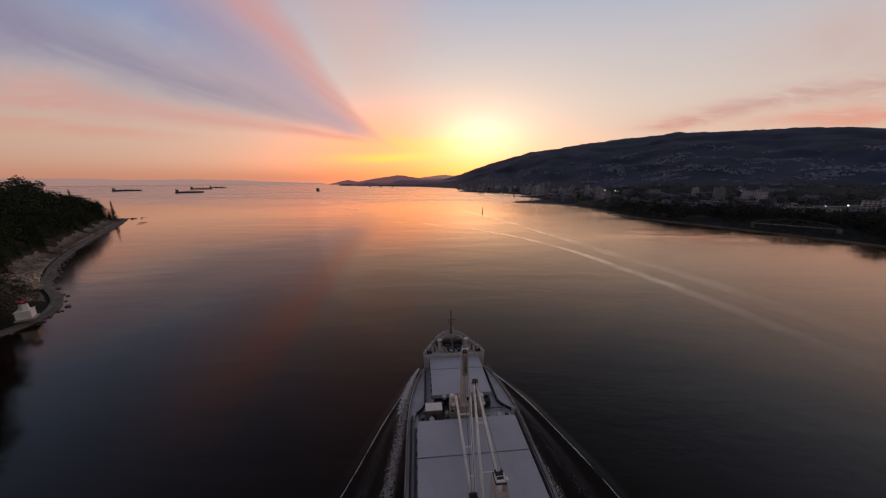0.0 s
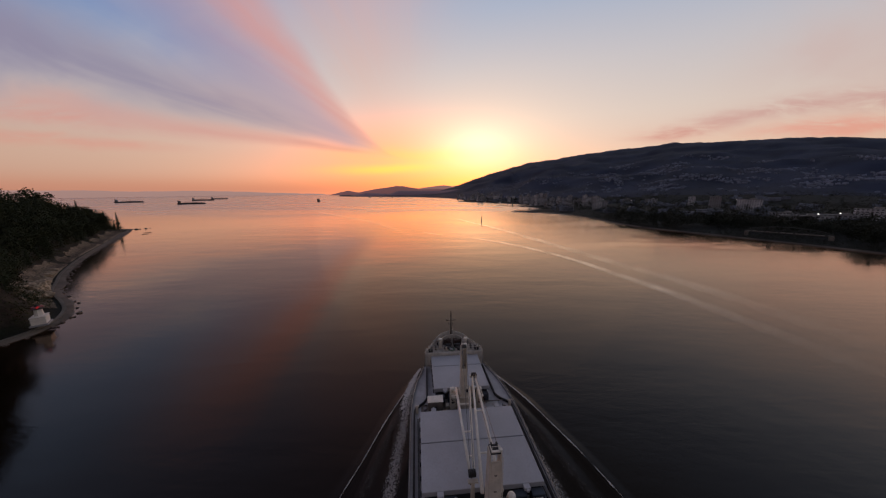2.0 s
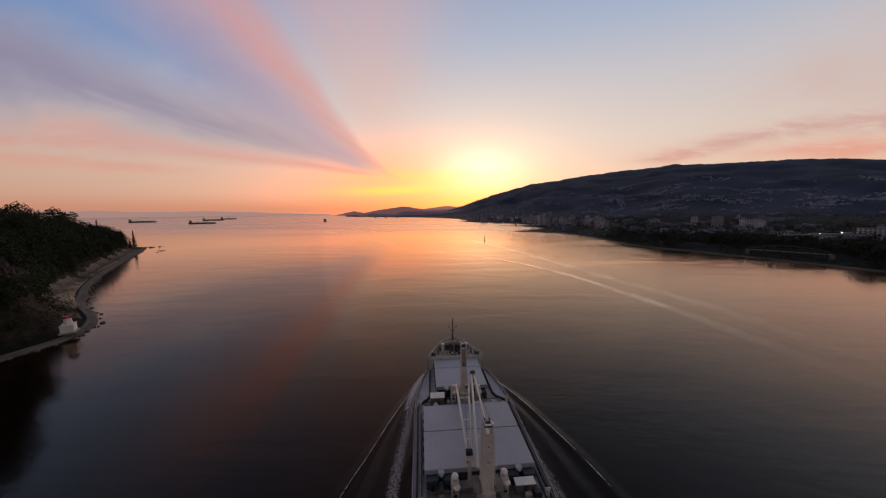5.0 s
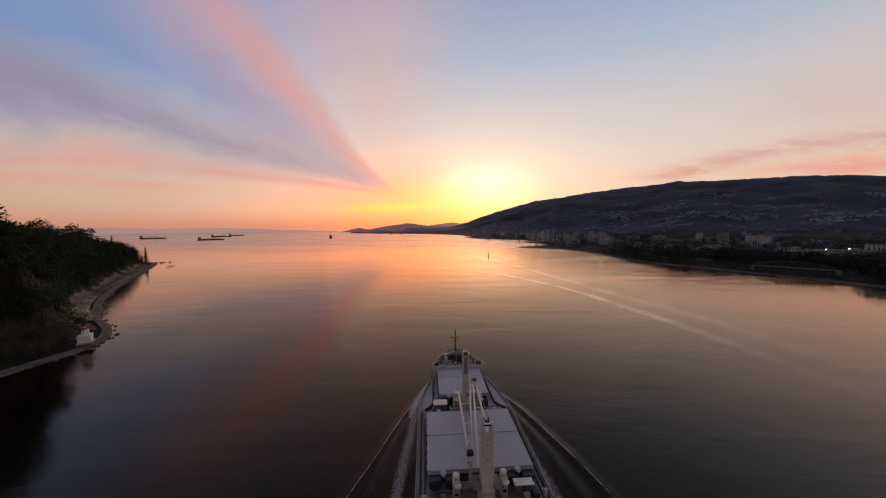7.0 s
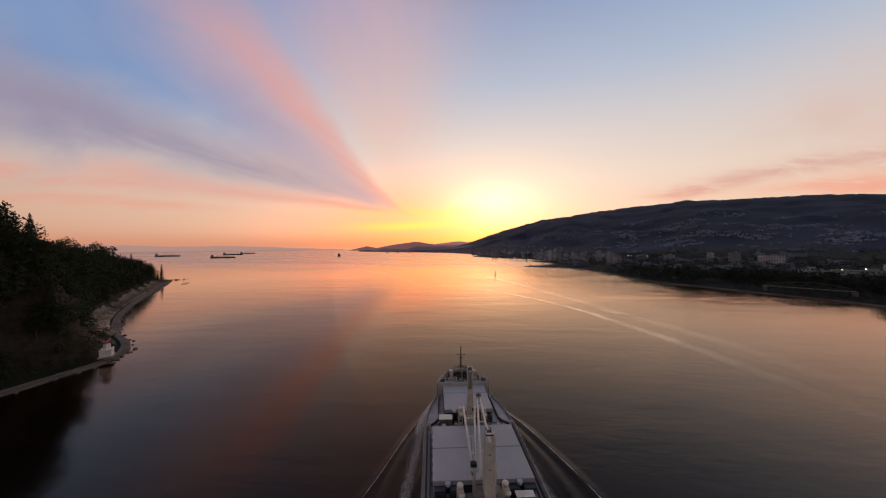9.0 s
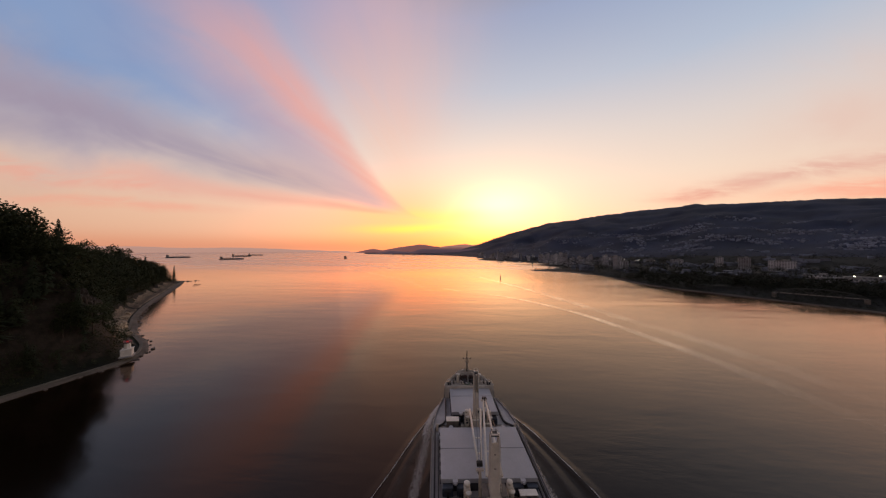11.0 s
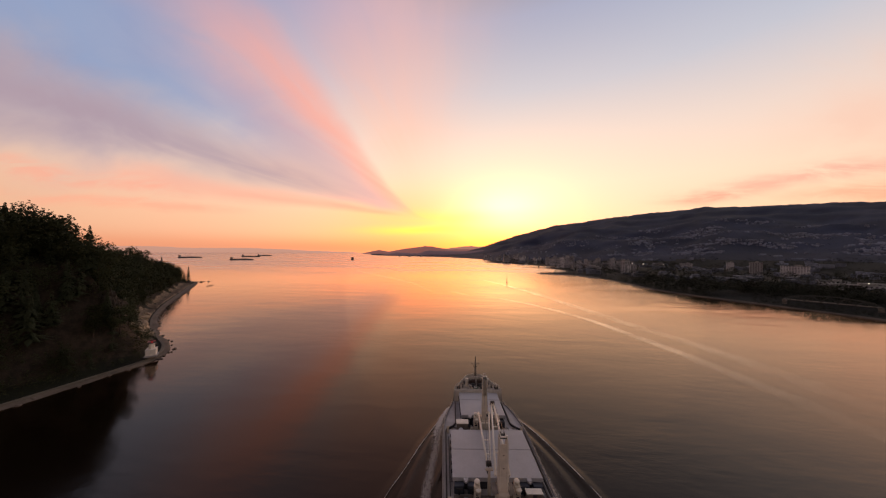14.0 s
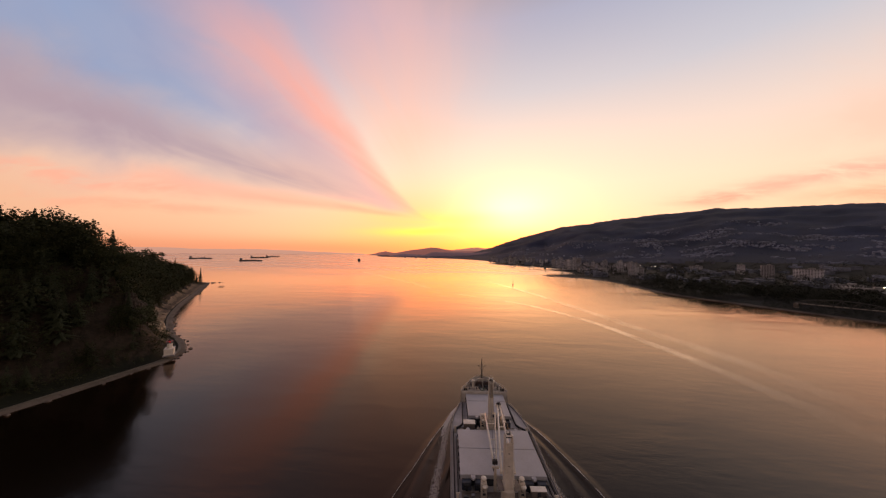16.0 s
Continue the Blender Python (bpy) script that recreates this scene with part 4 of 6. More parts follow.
def ventilator(a, l, top, base=DECK_Z, slim=1.0):
    """A white mushroom ventilator on a cream trunk."""
    bm = bmesh.new()
    box(bm, a, l - 0.2, (base + top - 0.9) / 2, 1.3 * slim, 1.6 * slim, top - 0.9 - base, bevel=0.12 * slim)
    tr = part("ventilator_trunk", bm, BUFF, SHIP, "cream ventilator trunk")
    bm = bmesh.new()
    lathe(bm, a, l, [(0.42, top - 1.0), (0.42, top - 0.5), (0.6, top - 0.48), (0.66, top - 0.34), (0.6, top - 0.16), (0.36, top - 0.03), (0.05, top)], 14)
    part("ventilator_cap", bm, WHITE, tr, "round white mushroom cap", True)
    bm = bmesh.new()
    lathe(bm, a, l, [(0.5, top - 1.04), (0.5, top - 0.96), (0.44, top - 0.95)], 14)
    part("collar", bm, COAMING, tr)
    if slim < 1:
        return
    bm = bmesh.new()
    lathe(bm, a + 0.2, l - 1.05, [(0.42, top - 2.3), (0.42, top - 1.6), (0.6, top - 1.58), (0.66, top - 1.42), (0.58, top - 1.24), (0.05, top - 1.1)], 14)
    part("ventilator_cap", bm, WHITE, tr, "round white mushroom cap", True)
    bm = bmesh.new()
    for z in (top - 3.2, top - 2.4):
        box(bm, a, l - 1.03, z, 0.7, 0.08, 0.5)
    part("louvre", bm, COAMING, tr, "dark louvre")


def vent_box(a0, a1, l0, l1, top, base=DECK_Z):
    bm = bmesh.new()
    box(bm, (a0 + a1) / 2, (l0 + l1) / 2, (base + top - 0.15) / 2, a1 - a0 - 0.3, l1 - l0 - 0.3, top - 0.15 - base, bevel=0.05)
    bx = part("deck_house", bm, DECK_DARK, SHIP, "small brown deck house between the hatches")
    bm = bmesh.new()
    box(bm, (a0 + a1) / 2, (l0 + l1) / 2, top - 0.07, a1 - a0, l1 - l0, 0.14, bevel=0.03)
    part("house_top", bm, WHITE, bx, "white flat top")
    bm = bmesh.new()
    box(bm, (a0 + a1) / 2, l0 + 0.1, base + 1.1, 0.8, 0.12, 1.9, bevel=0.03)
    part("door", bm, COAMING, bx)


def crane(a, l, top, house_z, jib_tip, jib_from, way, slim=1.0):
    """A deck crane with a tapered tower, a jib of two tubes stowed level, and its wires."""
    bm = bmesh.new()
    lathe(bm, a, l, [(1.85, DECK_Z), (1.85, DECK_Z + 0.3), (1.62, DECK_Z + 0.5), (1.55, house_z - 0.8), (1.9, house_z - 0.3), (1.9, house_z)], 18)
    base = part("crane_pedestal", bm, BUFF, SHIP, "cream round crane pedestal", True)
    bm = bmesh.new()
    hgt = top - house_z
    for side in (-1, 1):
        box(bm, a + side * 0.98 * slim, l, house_z + hgt / 2, 0.5 * slim, 2.5, hgt, taper=0.6, bevel=0.05)
    box(bm, a, l - way * 0.85, house_z + hgt * 0.45, 2.3 * slim, 0.35, hgt * 0.9, taper=0.66)
    box(bm, a, l + way * 0.2, house_z + hgt * 0.28, 1.9 * slim, 1.9, hgt * 0.56, taper=0.8)
    tower = part("crane_tower", bm, BUFF, base, "tall cream twin-plate crane tower")
    bm = bmesh.new()
    box(bm, a, l, top + 0.1, 1.8 * slim, 1.6, 0.22, bevel=0.04)
    for x in (-0.5 * slim, 0.5 * slim):
        rod(bm, (a + x - 0.09, l + way * 0.5, top + 0.4), (a + x + 0.09, l + way * 0.5, top + 0.4), 0.32, seg=12)
    part("sheave_block", bm, BLACK, base, "black sheaves at the tower head")
    bm = bmesh.new()
    box(bm, a, l - way * 0.55, top + 0.22, 1.5 * slim, 0.3, 0.3)
    for x in (-0.72 * slim, 0.72 * slim):
        box(bm, a + x, l - way * 0.1, top + 0.25, 0.14, 1.1, 0.36)
        rod(bm, (a + x, l - way * 0.6, top + 0.3), (a + x, l - way * 0.6, top + 1.2), 0.04, seg=5)
    rod(bm, (a - 0.72 * slim, l - way * 0.6, top + 1.18), (a + 0.72 * slim, l - way * 0.6, top + 1.18), 0.04, seg=5)
    part("head_frame", bm, WHITE, base, "white frame and hand rail on the tower head")
    bm = bmesh.new()
    rod(bm, (a + 0.9 * slim, l - way * 0.4, top - 0.2), (a + 0.9 * slim, l - way * 0.4, top + 0.5), 0.28, seg=10)
    part("flood_lamp", bm, WHITE, base, "white flood lamp housing")
    for z in (0.45, 0.7):
        bm = bmesh.new()
        box(bm, a, l - way * (1.06 - 0.1 * z), house_z + hgt * z, 0.5 * slim, 0.1, 0.22, bevel=0.03)
        part("vent_slot", bm, DECK_DARK, tower, "dull slot in the tower plate")
    bm = bmesh.new()
    for x in (1.35 * slim, 1.65 * slim):
        rod(bm, (a + x, l - way * 0.6, house_z), (a + x * 0.8, l - way * 0.6, top - 0.6), 0.05, seg=5)
    for k in range(14):
        z = house_z + (hgt - 1) * (k + 0.5) / 14
        rod(bm, (a + 1.25 * slim, l - way * 0.6, z), (a + 1.6 * slim, l - way * 0.6, z), 0.035, seg=4)
    part("ladder", bm, BUFF, tower, "thin ladder up the tower side")
    bm = bmesh.new()
    box(bm, a + 1.25 * slim, l + way * 1.2, house_z + 1.5, 1.0, 1.2, 1.7, bevel=0.12)
    cab = part("operator_cab", bm, BUFF, base, "cream operator cab on the tower side")
    bm = bmesh.new()
    box(bm, a + 1.25 * slim, l + way * 1.82, house_z + 1.7, 0.8, 0.06, 0.8, bevel=0.02)
    part("cab_window", bm, WINDOW, cab)
    for s in (-1, 1):
        bm = bmesh.new()
        box(bm, a + s * 1.75, l, house_z + 0.12, 1.3, 3.2, 0.12)
        part("platform", bm, DECK_DARK, base, "grated crane platform")
    hz = jib_from[2]
    tip = Vector(jib_tip)
    feet = [Vector((jib_from[0] + s * 1.55, jib_from[1], hz)) for s in (-1, 1)]
    ends = [tip + Vector((s * 0.32, 0, 0)) for s in (-1, 1)]
    for f, e in zip(feet, ends):
        bm = bmesh.new()
        rod(bm, f, e, 0.3, 0.24, 10)
        part("jib_tube", bm, WHITE, base, "long white jib tube", True)
    for t in (0.25, 0.6, 0.85):
        bm = bmesh.new()
        rod(bm, feet[0].lerp(ends[0], t), feet[1].lerp(ends[1], t), 0.16, seg=8)
        part("jib_tie", bm, WHITE, base)
    bm = bmesh.new()
    box(bm, tip.x, tip.y, tip.z, 1.25, 0.9, 0.8, bevel=0.08)
    for x in (-0.35, 0, 0.35):
        rod(bm, (tip.x + x - 0.08, tip.y, tip.z + 0.25), (tip.x + x + 0.08, tip.y, tip.z + 0.25), 0.45, seg=12)
    part("jib_head", bm, BLACK, base, "black sheave head of the jib")
    for x in (-0.45, 0.45):
        bm = bmesh.new()
        rod(bm, (a + x, l + way * 0.4, top + 0.45), (tip.x + x * 0.6, tip.y, tip.z + 0.5), 0.05, seg=5)
        part("wire", bm, STEEL, base)
    bm = bmesh.new()
    rod(bm, (tip.x, tip.y - way * 0.1, tip.z), (tip.x, tip.y - way * 0.2, tip.z - 2.0), 0.06, seg=6)
    bmesh.ops.create_uvsphere(bm, u_segments=10, v_segments=8, radius=0.42, matrix=Matrix.Translation((tip.x, tip.y - way * 0.2, tip.z - 2.1)))
    part("hook_block", bm, BLACK, base, "black hook block hanging from the jib")
    bm = bmesh.new()
    box(bm, tip.x, tip.y + way * 0.7, (DECK_Z + tip.z - 0.9) / 2, 0.7, 0.7, tip.z - 0.9 - DECK_Z, taper=0.7)
    box(bm, tip.x, tip.y + way * 0.7, tip.z - 0.75, 1.7, 0.6, 0.3)
    part("jib_crutch", bm, BUFF, SHIP, "cream jib crutch post")


crane(-0.1, 3.5, 25.0, 13.0, (-2.2, -18.3, 15.0), (-0.5, 2.2, 15.2), -1, 0.62)
crane(0.0, -23.0, 24.3, 13.2, (2.3, 3.2, 17.6), (0.4, -21.2, 14.6), 1, 0.8)
for a, l, top in ((-2.7, 3.5, 14.4), (3.7, 3.4, 14.2), (-5.2, -21.2, 13.6), (3.6, -21.0, 13.6)):
    ventilator(a, l, top)
vent_box(-8.7, -5.0, 2.0, 4.3, 12.0)
vent_box(5.7, 9.4, -21.5, -19.9, 10.8)


def between_hatches(l0, l1):
    """Dark deck, lockers, hose boxes and pipes in the gap between two hatches."""
    rng = random.Random(int(l0 * 10))
    bm = bmesh.new()
    right = 4.2 if l0 > 0 else 10.25
    box(bm, (right - 10.25) / 2, (l0 + l1) / 2, DECK_Z + 0.04, right + 10.25, l1 - l0 - 0.4, 0.08)
    part("cross_deck", bm, DECK_DARK, SHIP, "dark worn cross deck between the hatches")
    for x in (-9.3, -7.6, -3.9, 5.2, 7.9, 9.6):
        bm = bmesh.new()
        w, d, h = rng.uniform(0.6, 1.4), rng.uniform(0.5, 1.0), rng.uniform(0.6, 1.5)
        box(bm, x, l0 + 1.2 + rng.uniform(0, l1 - l0 - 2.6), DECK_Z + h / 2 + 0.08, w, d, h, bevel=0.05)
        part("deck_locker", bm, rng.choice([COAMING, BUFF, HULL]), SHIP, "")
    for y in (l0 + 0.8, l1 - 0.9):
        bm = bmesh.new()
        rod(bm, (-10, y, DECK_Z + 0.5), (10, y, DECK_Z + 0.5), 0.12, seg=6)
        for x in range(-9, 10, 3):
            rod(bm, (x, y, DECK_Z), (x, y, DECK_Z + 0.5), 0.06, seg=5)
        part("cross_pipe", bm, DECK_DARK, SHIP, "")
    for s in (-1, 1):
        bm = bmesh.new()
        box(bm, s * 11.2, (l0 + l1) / 2, DECK_Z + 0.9, 0.6, 0.5, 1.8, bevel=0.05)
        box(bm, s * 11.2, (l0 + l1) / 2, DECK_Z + 1.9, 1.0, 0.2, 0.2)
        part("hydraulic_post", bm, BUFF, SHIP, "")


between_hatches(0.3, 5.6)
between_hatches(-25.2, -19.2)


MAST = surface("mast_paint", (0.10, 0.085, 0.07), 0.6, 0.0, 0.2, 1.0, 5.0, 0.05, 6.0)


def forecastle():
    # mast with two cross bars and lamps
    bm = bmesh.new()
    rod(bm, (0, 29.4, FC_Z), (0, 29.4, 20.4), 0.34, 0.2, 10)
    mast = part("foremast", bm, MAST, SHIP, "dark brown foremast on the forecastle", True)
    bm = bmesh.new()
    rod(bm, (0, 29.4, 20.3), (0, 29.4, 22.3), 0.2, 0.12, 8)
    part("topmast", bm, BLACK, mast, "black top of the mast")
    for z, w in ((19.2, 1.5), (18.0, 0.7)):
        bm = bmesh.new()
        box(bm, 0, 29.4, z, 2 * w, 0.2, 0.16, bevel=0.03)
        for s in (-1, 1):
            rod(bm, (s * w * 0.9, 29.4, z), (s * w * 0.9, 29.4, z + 0.45), 0.12, seg=8)
        part("crossbar", bm, MAST, mast)
    bm = bmesh.new()
    for s in (-1, 1):
        rod(bm, (s * 0.22, 29.6, 17.8), (s * 1.1, 27.6, FC_Z), 0.07, seg=6)
    part("mast_stay", bm, BUFF, mast)
    bm = bmesh.new()
    for i in range(12):
        z = FC_Z + 0.5 + i * 0.55
        rod(bm, (-0.2, 29.05, z), (0.2, 29.05, z), 0.03, seg=4)
    part("ladder", bm, BUFF, mast)
    # breakwater arch in front of the windlasses
    bm = bmesh.new()
    pts = [(3.4 * math.sin(t), 25.6 + 3.4 * math.cos(t)) for t in np.linspace(-1.35, 1.35, 15)]
    strip(bm, pts, 0.12, FC_Z, FC_Z + 1.5)
    part("breakwater", bm, GREY, SHIP, "curved pale breakwater plate")
    # windlasses
    for s in (-1, 1):
        bm = bmesh.new()
        rod(bm, (s * 0.5, 25.6, FC_Z + 1.0), (s * 2.7, 25.6, FC_Z + 1.0), 0.55, seg=14)
        for x in (0.5, 1.2, 1.9, 2.6):
            rod(bm, (s * x, 25.6, FC_Z + 1.0), (s * (x + 0.14), 25.6, FC_Z + 1.0), 0.95, seg=16)
        box(bm, s * 1.6, 25.8, FC_Z + 0.35, 2.6, 1.9, 0.7, bevel=0.06)
        box(bm, s * 1.0, 27.1, FC_Z + 0.5, 0.9, 1.3, 1.0, bevel=0.08)
        part("windlass", bm, RUSTY, SHIP, "rusty dark anchor windlass with drums", False)
        bm = bmesh.new()
        box(bm, s * 1.5, 24.0, FC_Z + 0.25, 1.7, 1.5, 0.5, bevel=0.06)
        rod(bm, (s * 0.9, 24.0, FC_Z + 0.75), (s * 2.2, 24.0, FC_Z + 0.75), 0.42, seg=12)
        part("mooring_winch", bm, COAMING, SHIP, "dark mooring winch aft of the windlass")
        bm = bmesh.new()
        rod(bm, (s * 1.5, 26.2, FC_Z + 0.6), (s * 1.5, 28.6, FC_Z + 0.15), 0.16, seg=8)
        part("anchor_chain", bm, BLACK, SHIP, "")
        for x, y in ((5.4, 23.4), (6.6, 22.4), (4.6, 26.0)):
            bm = bmesh.new()
            box(bm, s * x, y, FC_Z + 0.08, 0.5, 1.5, 0.16, bevel=0.03)
            for d in (-0.45, 0.45):
                lathe(bm, s * x, y + d, [(0.22, FC_Z + 0.1), (0.2, FC_Z + 0.75), (0.32, FC_Z + 0.8), (0.32, FC_Z + 0.92)], 10)
            part("bollard", bm, BLACK, SHIP, "pair of black mooring bollards")
        bm = bmesh.new()
        lathe(bm, s * 7.3, 21.9, [(0.3, FC_Z), (0.3, FC_Z + 0.6), (0.42, FC_Z + 0.65), (0.36, FC_Z + 0.9), (0.05, FC_Z + 1.0)], 10)
        part("fairlead", bm, BLACK, SHIP, "dark fairlead at the bulwark corner")
        bm = bmesh.new()
        posts = list(np.arange(21.8, 27.0, 0.85))
        for l in posts:
            w = half_deck(l) - 0.05
            rod(bm, (s * w, l, FC_Z + 0.25), (s * w, l, FC_Z + 1.1), 0.04, seg=5)
        for z in (0.7, 1.08):
            for a, b in zip(posts, posts[1:]):
                rod(bm, (s * (half_deck(a) - 0.05), a, FC_Z + z), (s * (half_deck(b) - 0.05), b, FC_Z + z), 0.035, seg=5)
        part("forecastle_rail", bm, WHITE, SHIP, "thin white rail along the forecastle side")
        ventilator(s * 3.9, 24.2, FC_Z + 3.0, FC_Z, 0.6)
        bm = bmesh.new()
        rod(bm, (s * 3.0, 21.8, FC_Z + 0.1), (s * 3.0, 21.8, FC_Z + 1.2), 0.08, seg=8)
        rod(bm, (s * 3.0, 21.8, FC_Z + 1.15), (s * 7.2, 21.6, FC_Z + 1.15), 0.05, seg=6)
        part("rail_post", bm, BUFF, SHIP, "")
    rng = random.Random(5)
    for i in range(14):
        bm = bmesh.new()
        x, y = rng.uniform(-2.8, 2.8), rng.uniform(22.0, 25.0)
        h = rng.uniform(0.3, 1.0)
        box(bm, x, y, FC_Z + h / 2, rng.uniform(0.3, 0.9), rng.uniform(0.3, 0.9), h, rng.uniform(-20, 20), 0.04)
        part("mooring_gear", bm, rng.choice([BLACK, COAMING, BUFF, DECK]), SHIP, "")
    bm = bmesh.new()
    for k in range(5):
        pts = [((1.05 - 0.12 * k) * math.cos(t) - 0.6, (1.05 - 0.12 * k) * math.sin(t) + 22.8) for t in np.linspace(0, 6.1, 16)]
        strip(bm, pts, 0.05, FC_Z + 0.02, FC_Z + 0.16)
    part("rope_coil", bm, GREEN, SHIP, "green coiled mooring rope")


forecastle()


# ---- waves and foam thrown by the ship ----
def ship_point(a, l):
    c, s = math.cos(radians(3.9)), math.sin(radians(3.9))
    return (6.9 + a * c - l * s, 73.2 + a * s + l * c)


def wave_ridge(name, a_l, height, width, label):
    """A smooth diverging wave with a raised crest."""
    line = curve_through([ship_point(a, l) for a, l in a_l], 2.0)
    verts, faces = [], []
    prof = [(k / 8, math.cos(math.pi * k / 16) ** 2 * (1.0 if k < 1 else 0.9)) for k in range(-8, 9)]
    total = len(line) - 1
    for i, p in enumerate(line):
        u = i / total
        d = (line[min(i + 1, total)] - line[max(i - 1, 0)]).normalized()
        s = Vector((-d.y, d.x))
        hh = height * min(1.0, u * 4) * (1 - u) ** 0.7 * (1 + 0.25 * rough3(p.x, p.y, 1, 6.0))
        w = width * (0.15 + min(0.6, u * 3) + 0.7 * u)
        for k, z in prof:
            q = p + s * k * w
            verts.append((q.x, q.y, 0.05 + max(-0.03, z * hh)))
    m = len(prof)
    for i in range(total):
        for k in range(m - 1):
            a = i * m + k
            faces.append((a, a + m, a + m + 1, a + 1))
    tagged(new(name, raw(name, verts, faces, WATER, True)), label, "wave", kind="stuff")


CREST = {1: [(10.6, 33), (13.6, 28.5), (16.6, 23), (20.4, 15), (23.2, 7), (26.2, -2), (28.6, -11), (32.5, -28), (37, -50)],
         -1: [(-9.6, 34.5), (-12.6, 27), (-16.4, 18), (-19.8, 10), (-23.8, -1), (-27.4, -10), (-33, -26), (-40, -48)]}
SECOND = {1: [(13.2, 26), (15.4, 19), (17.6, 12), (20.2, 3.5), (22.0, -5), (23.6, -14), (27, -34)],
          -1: [(-12.6, 25), (-15.2, 17.5), (-18.0, 9), (-20.6, 0.5), (-23.0, -9), (-25.5, -20), (-29, -36)]}
for s in (-1, 1):
    wave_ridge("bow_wave", CREST[s], 0.28 if s > 0 else 0.2, 2.4, "smooth bow wave spreading from the hull")
    wave_ridge("bow_wave", SECOND[s], 0.22 if s > 0 else 0.17, 1.9, "smooth bow wave spreading from the hull")
    wave_ridge("bow_wave", [(a - s * 3.6, l - 13) for a, l in SECOND[s]], 0.12, 1.5, "low following wave beside the hull")
    wave_ridge("bow_wave", [(a + s * 2.5, l - 10) for a, l in CREST[s][2:]], 0.1, 2.2, "low outer wave spreading from the bow")
    pts = [ship_point(s * a, l) for a, l in ((10.4, 32.5), (12.4, 25), (14.2, 15), (15.2, 6), (16.5, -4), (17.3, -12), (18.6, -30), (20.4, -90))]
    ribbon("hull_foam", pts, 6.0 if s < 0 else 5.2, FOAM if s < 0 else FOAM_THIN, "white broken foam along the ship's side", 0.4, 2.0, "foam", [(0, 0.3), (0.1, 0.8), (0.3, 1.0), (1, 1.3)])
    ribbon("wave_crest_foam", [ship_point(a, l) for a, l in CREST[s]], 0.8 if s > 0 else 0.45, FOAM_LINE, "thin foam line on the bow wave crest", 0.42, 2.0, "foam", [(0, 0.7), (0.2, 1.1), (1, 0.5)])
    # the splash where the bow wave breaks away from the hull
    ribbon("bow_splash", [ship_point(s * a, l) for a, l in ((9.8, 33), (11.6, 29), (13.6, 23), (15.0, 17), (16.0, 9), (16.8, 2))], 3.4 if s < 0 else 2.0, SPLASH, "bright white splash beside the bow", 0.48, 1.0, "foam", [(0, 0.3), (0.25, 1.0), (1, 1.2)])
    # churned water between the crest and the hull
    ribbon("churned_water", [ship_point(s * a, l) for a, l in ((12.5, 27), (16.5, 14), (19.5, 2), (22.5, -10), (26, -30), (29, -60))], 7.5, CHURN, "thin froth streaks inside the bow wave", 0.44, 2.0, "foam", [(0, 0.2), (0.3, 0.8), (1, 1.4)])


# ---- trees ----
def conifer_mesh(seed, height, spread, levels, per, lean=0.0):
    """Drooping boughs in uneven whorls, thinning to a pointed top."""
    rng = random.Random(seed)
    verts, faces = [], []
    for i in range(levels):
        t = (i + rng.uniform(-0.8, 0.8)) / levels
        z = height * (0.14 + 0.84 * max(0, t))
        reach = spread * (1 - t) ** 0.75 * rng.uniform(0.65, 1.1) + 0.25
        for j in range(per):
            if rng.random() < 0.12:
                continue
            a = 2 * math.pi * (j + rng.random()) / per
            r = reach * rng.uniform(0.55, 1.15)
            ca, sa = math.cos(a), math.sin(a)
            z = height * (0.14 + 0.84 * max(0, t)) + rng.uniform(-0.5, 0.5) * height / levels
            droop = rng.uniform(0.15, 0.5) * r
            w = r * rng.uniform(0.10, 0.24)
            rise = rng.uniform(0.2, 0.7)
            base = len(verts)
            for f, s, dz in ((0.0, 0.0, 0.25), (0.55, -1.0, -0.1), (1.0, 0.0, -0.8), (0.55, 1.0, -0.1), (0.5, 0.0, rise)):
                verts.append((ca * r * f - sa * w * s + lean * z, sa * r * f + ca * w * s, z - droop * f + dz * 0.5))
            faces += [(base, base + 1, base + 4), (base + 1, base + 2, base + 4), (base + 2, base + 3, base + 4), (base + 3, base, base + 4)]
    return verts, faces


def broadleaf_mesh(seed, height, spread, clumps, per, leaf=0.42):
    """Clumps of leaves round the ends of the limbs, with gaps between."""
    rng = random.Random(seed)
    verts, faces = [], []
    for _ in range(clumps):
        a, u = rng.uniform(0, 2 * math.pi), rng.random() ** 0.5
        z = height * rng.uniform(0.35, 0.95)
        lim = spread * math.sin(math.pi * min(1, max(0.05, (z / height - 0.2) / 0.85))) ** 0.6
        cx, cy = math.cos(a) * lim * u, math.sin(a) * lim * u
        size = spread * rng.uniform(0.22, 0.42)
        for _ in range(per):
            p = Vector((rng.gauss(0, 1), rng.gauss(0, 1), rng.gauss(0, 0.7))).normalized() * size * rng.uniform(0.5, 1.0)
            q = Vector((rng.uniform(-1, 1), rng.uniform(-1, 1), rng.uniform(-0.6, 0.6))).normalized() * size * leaf
            s = q.orthogonal().normalized() * size * leaf * rng.uniform(0.5, 0.95)
            c = Vector((cx, cy, z)) + p
            base = len(verts)
            verts += [(c - q)[:], (c + s)[:], (c + q)[:], (c - s)[:]]
            faces.append((base, base + 1, base + 2, base + 3))
    return verts, faces


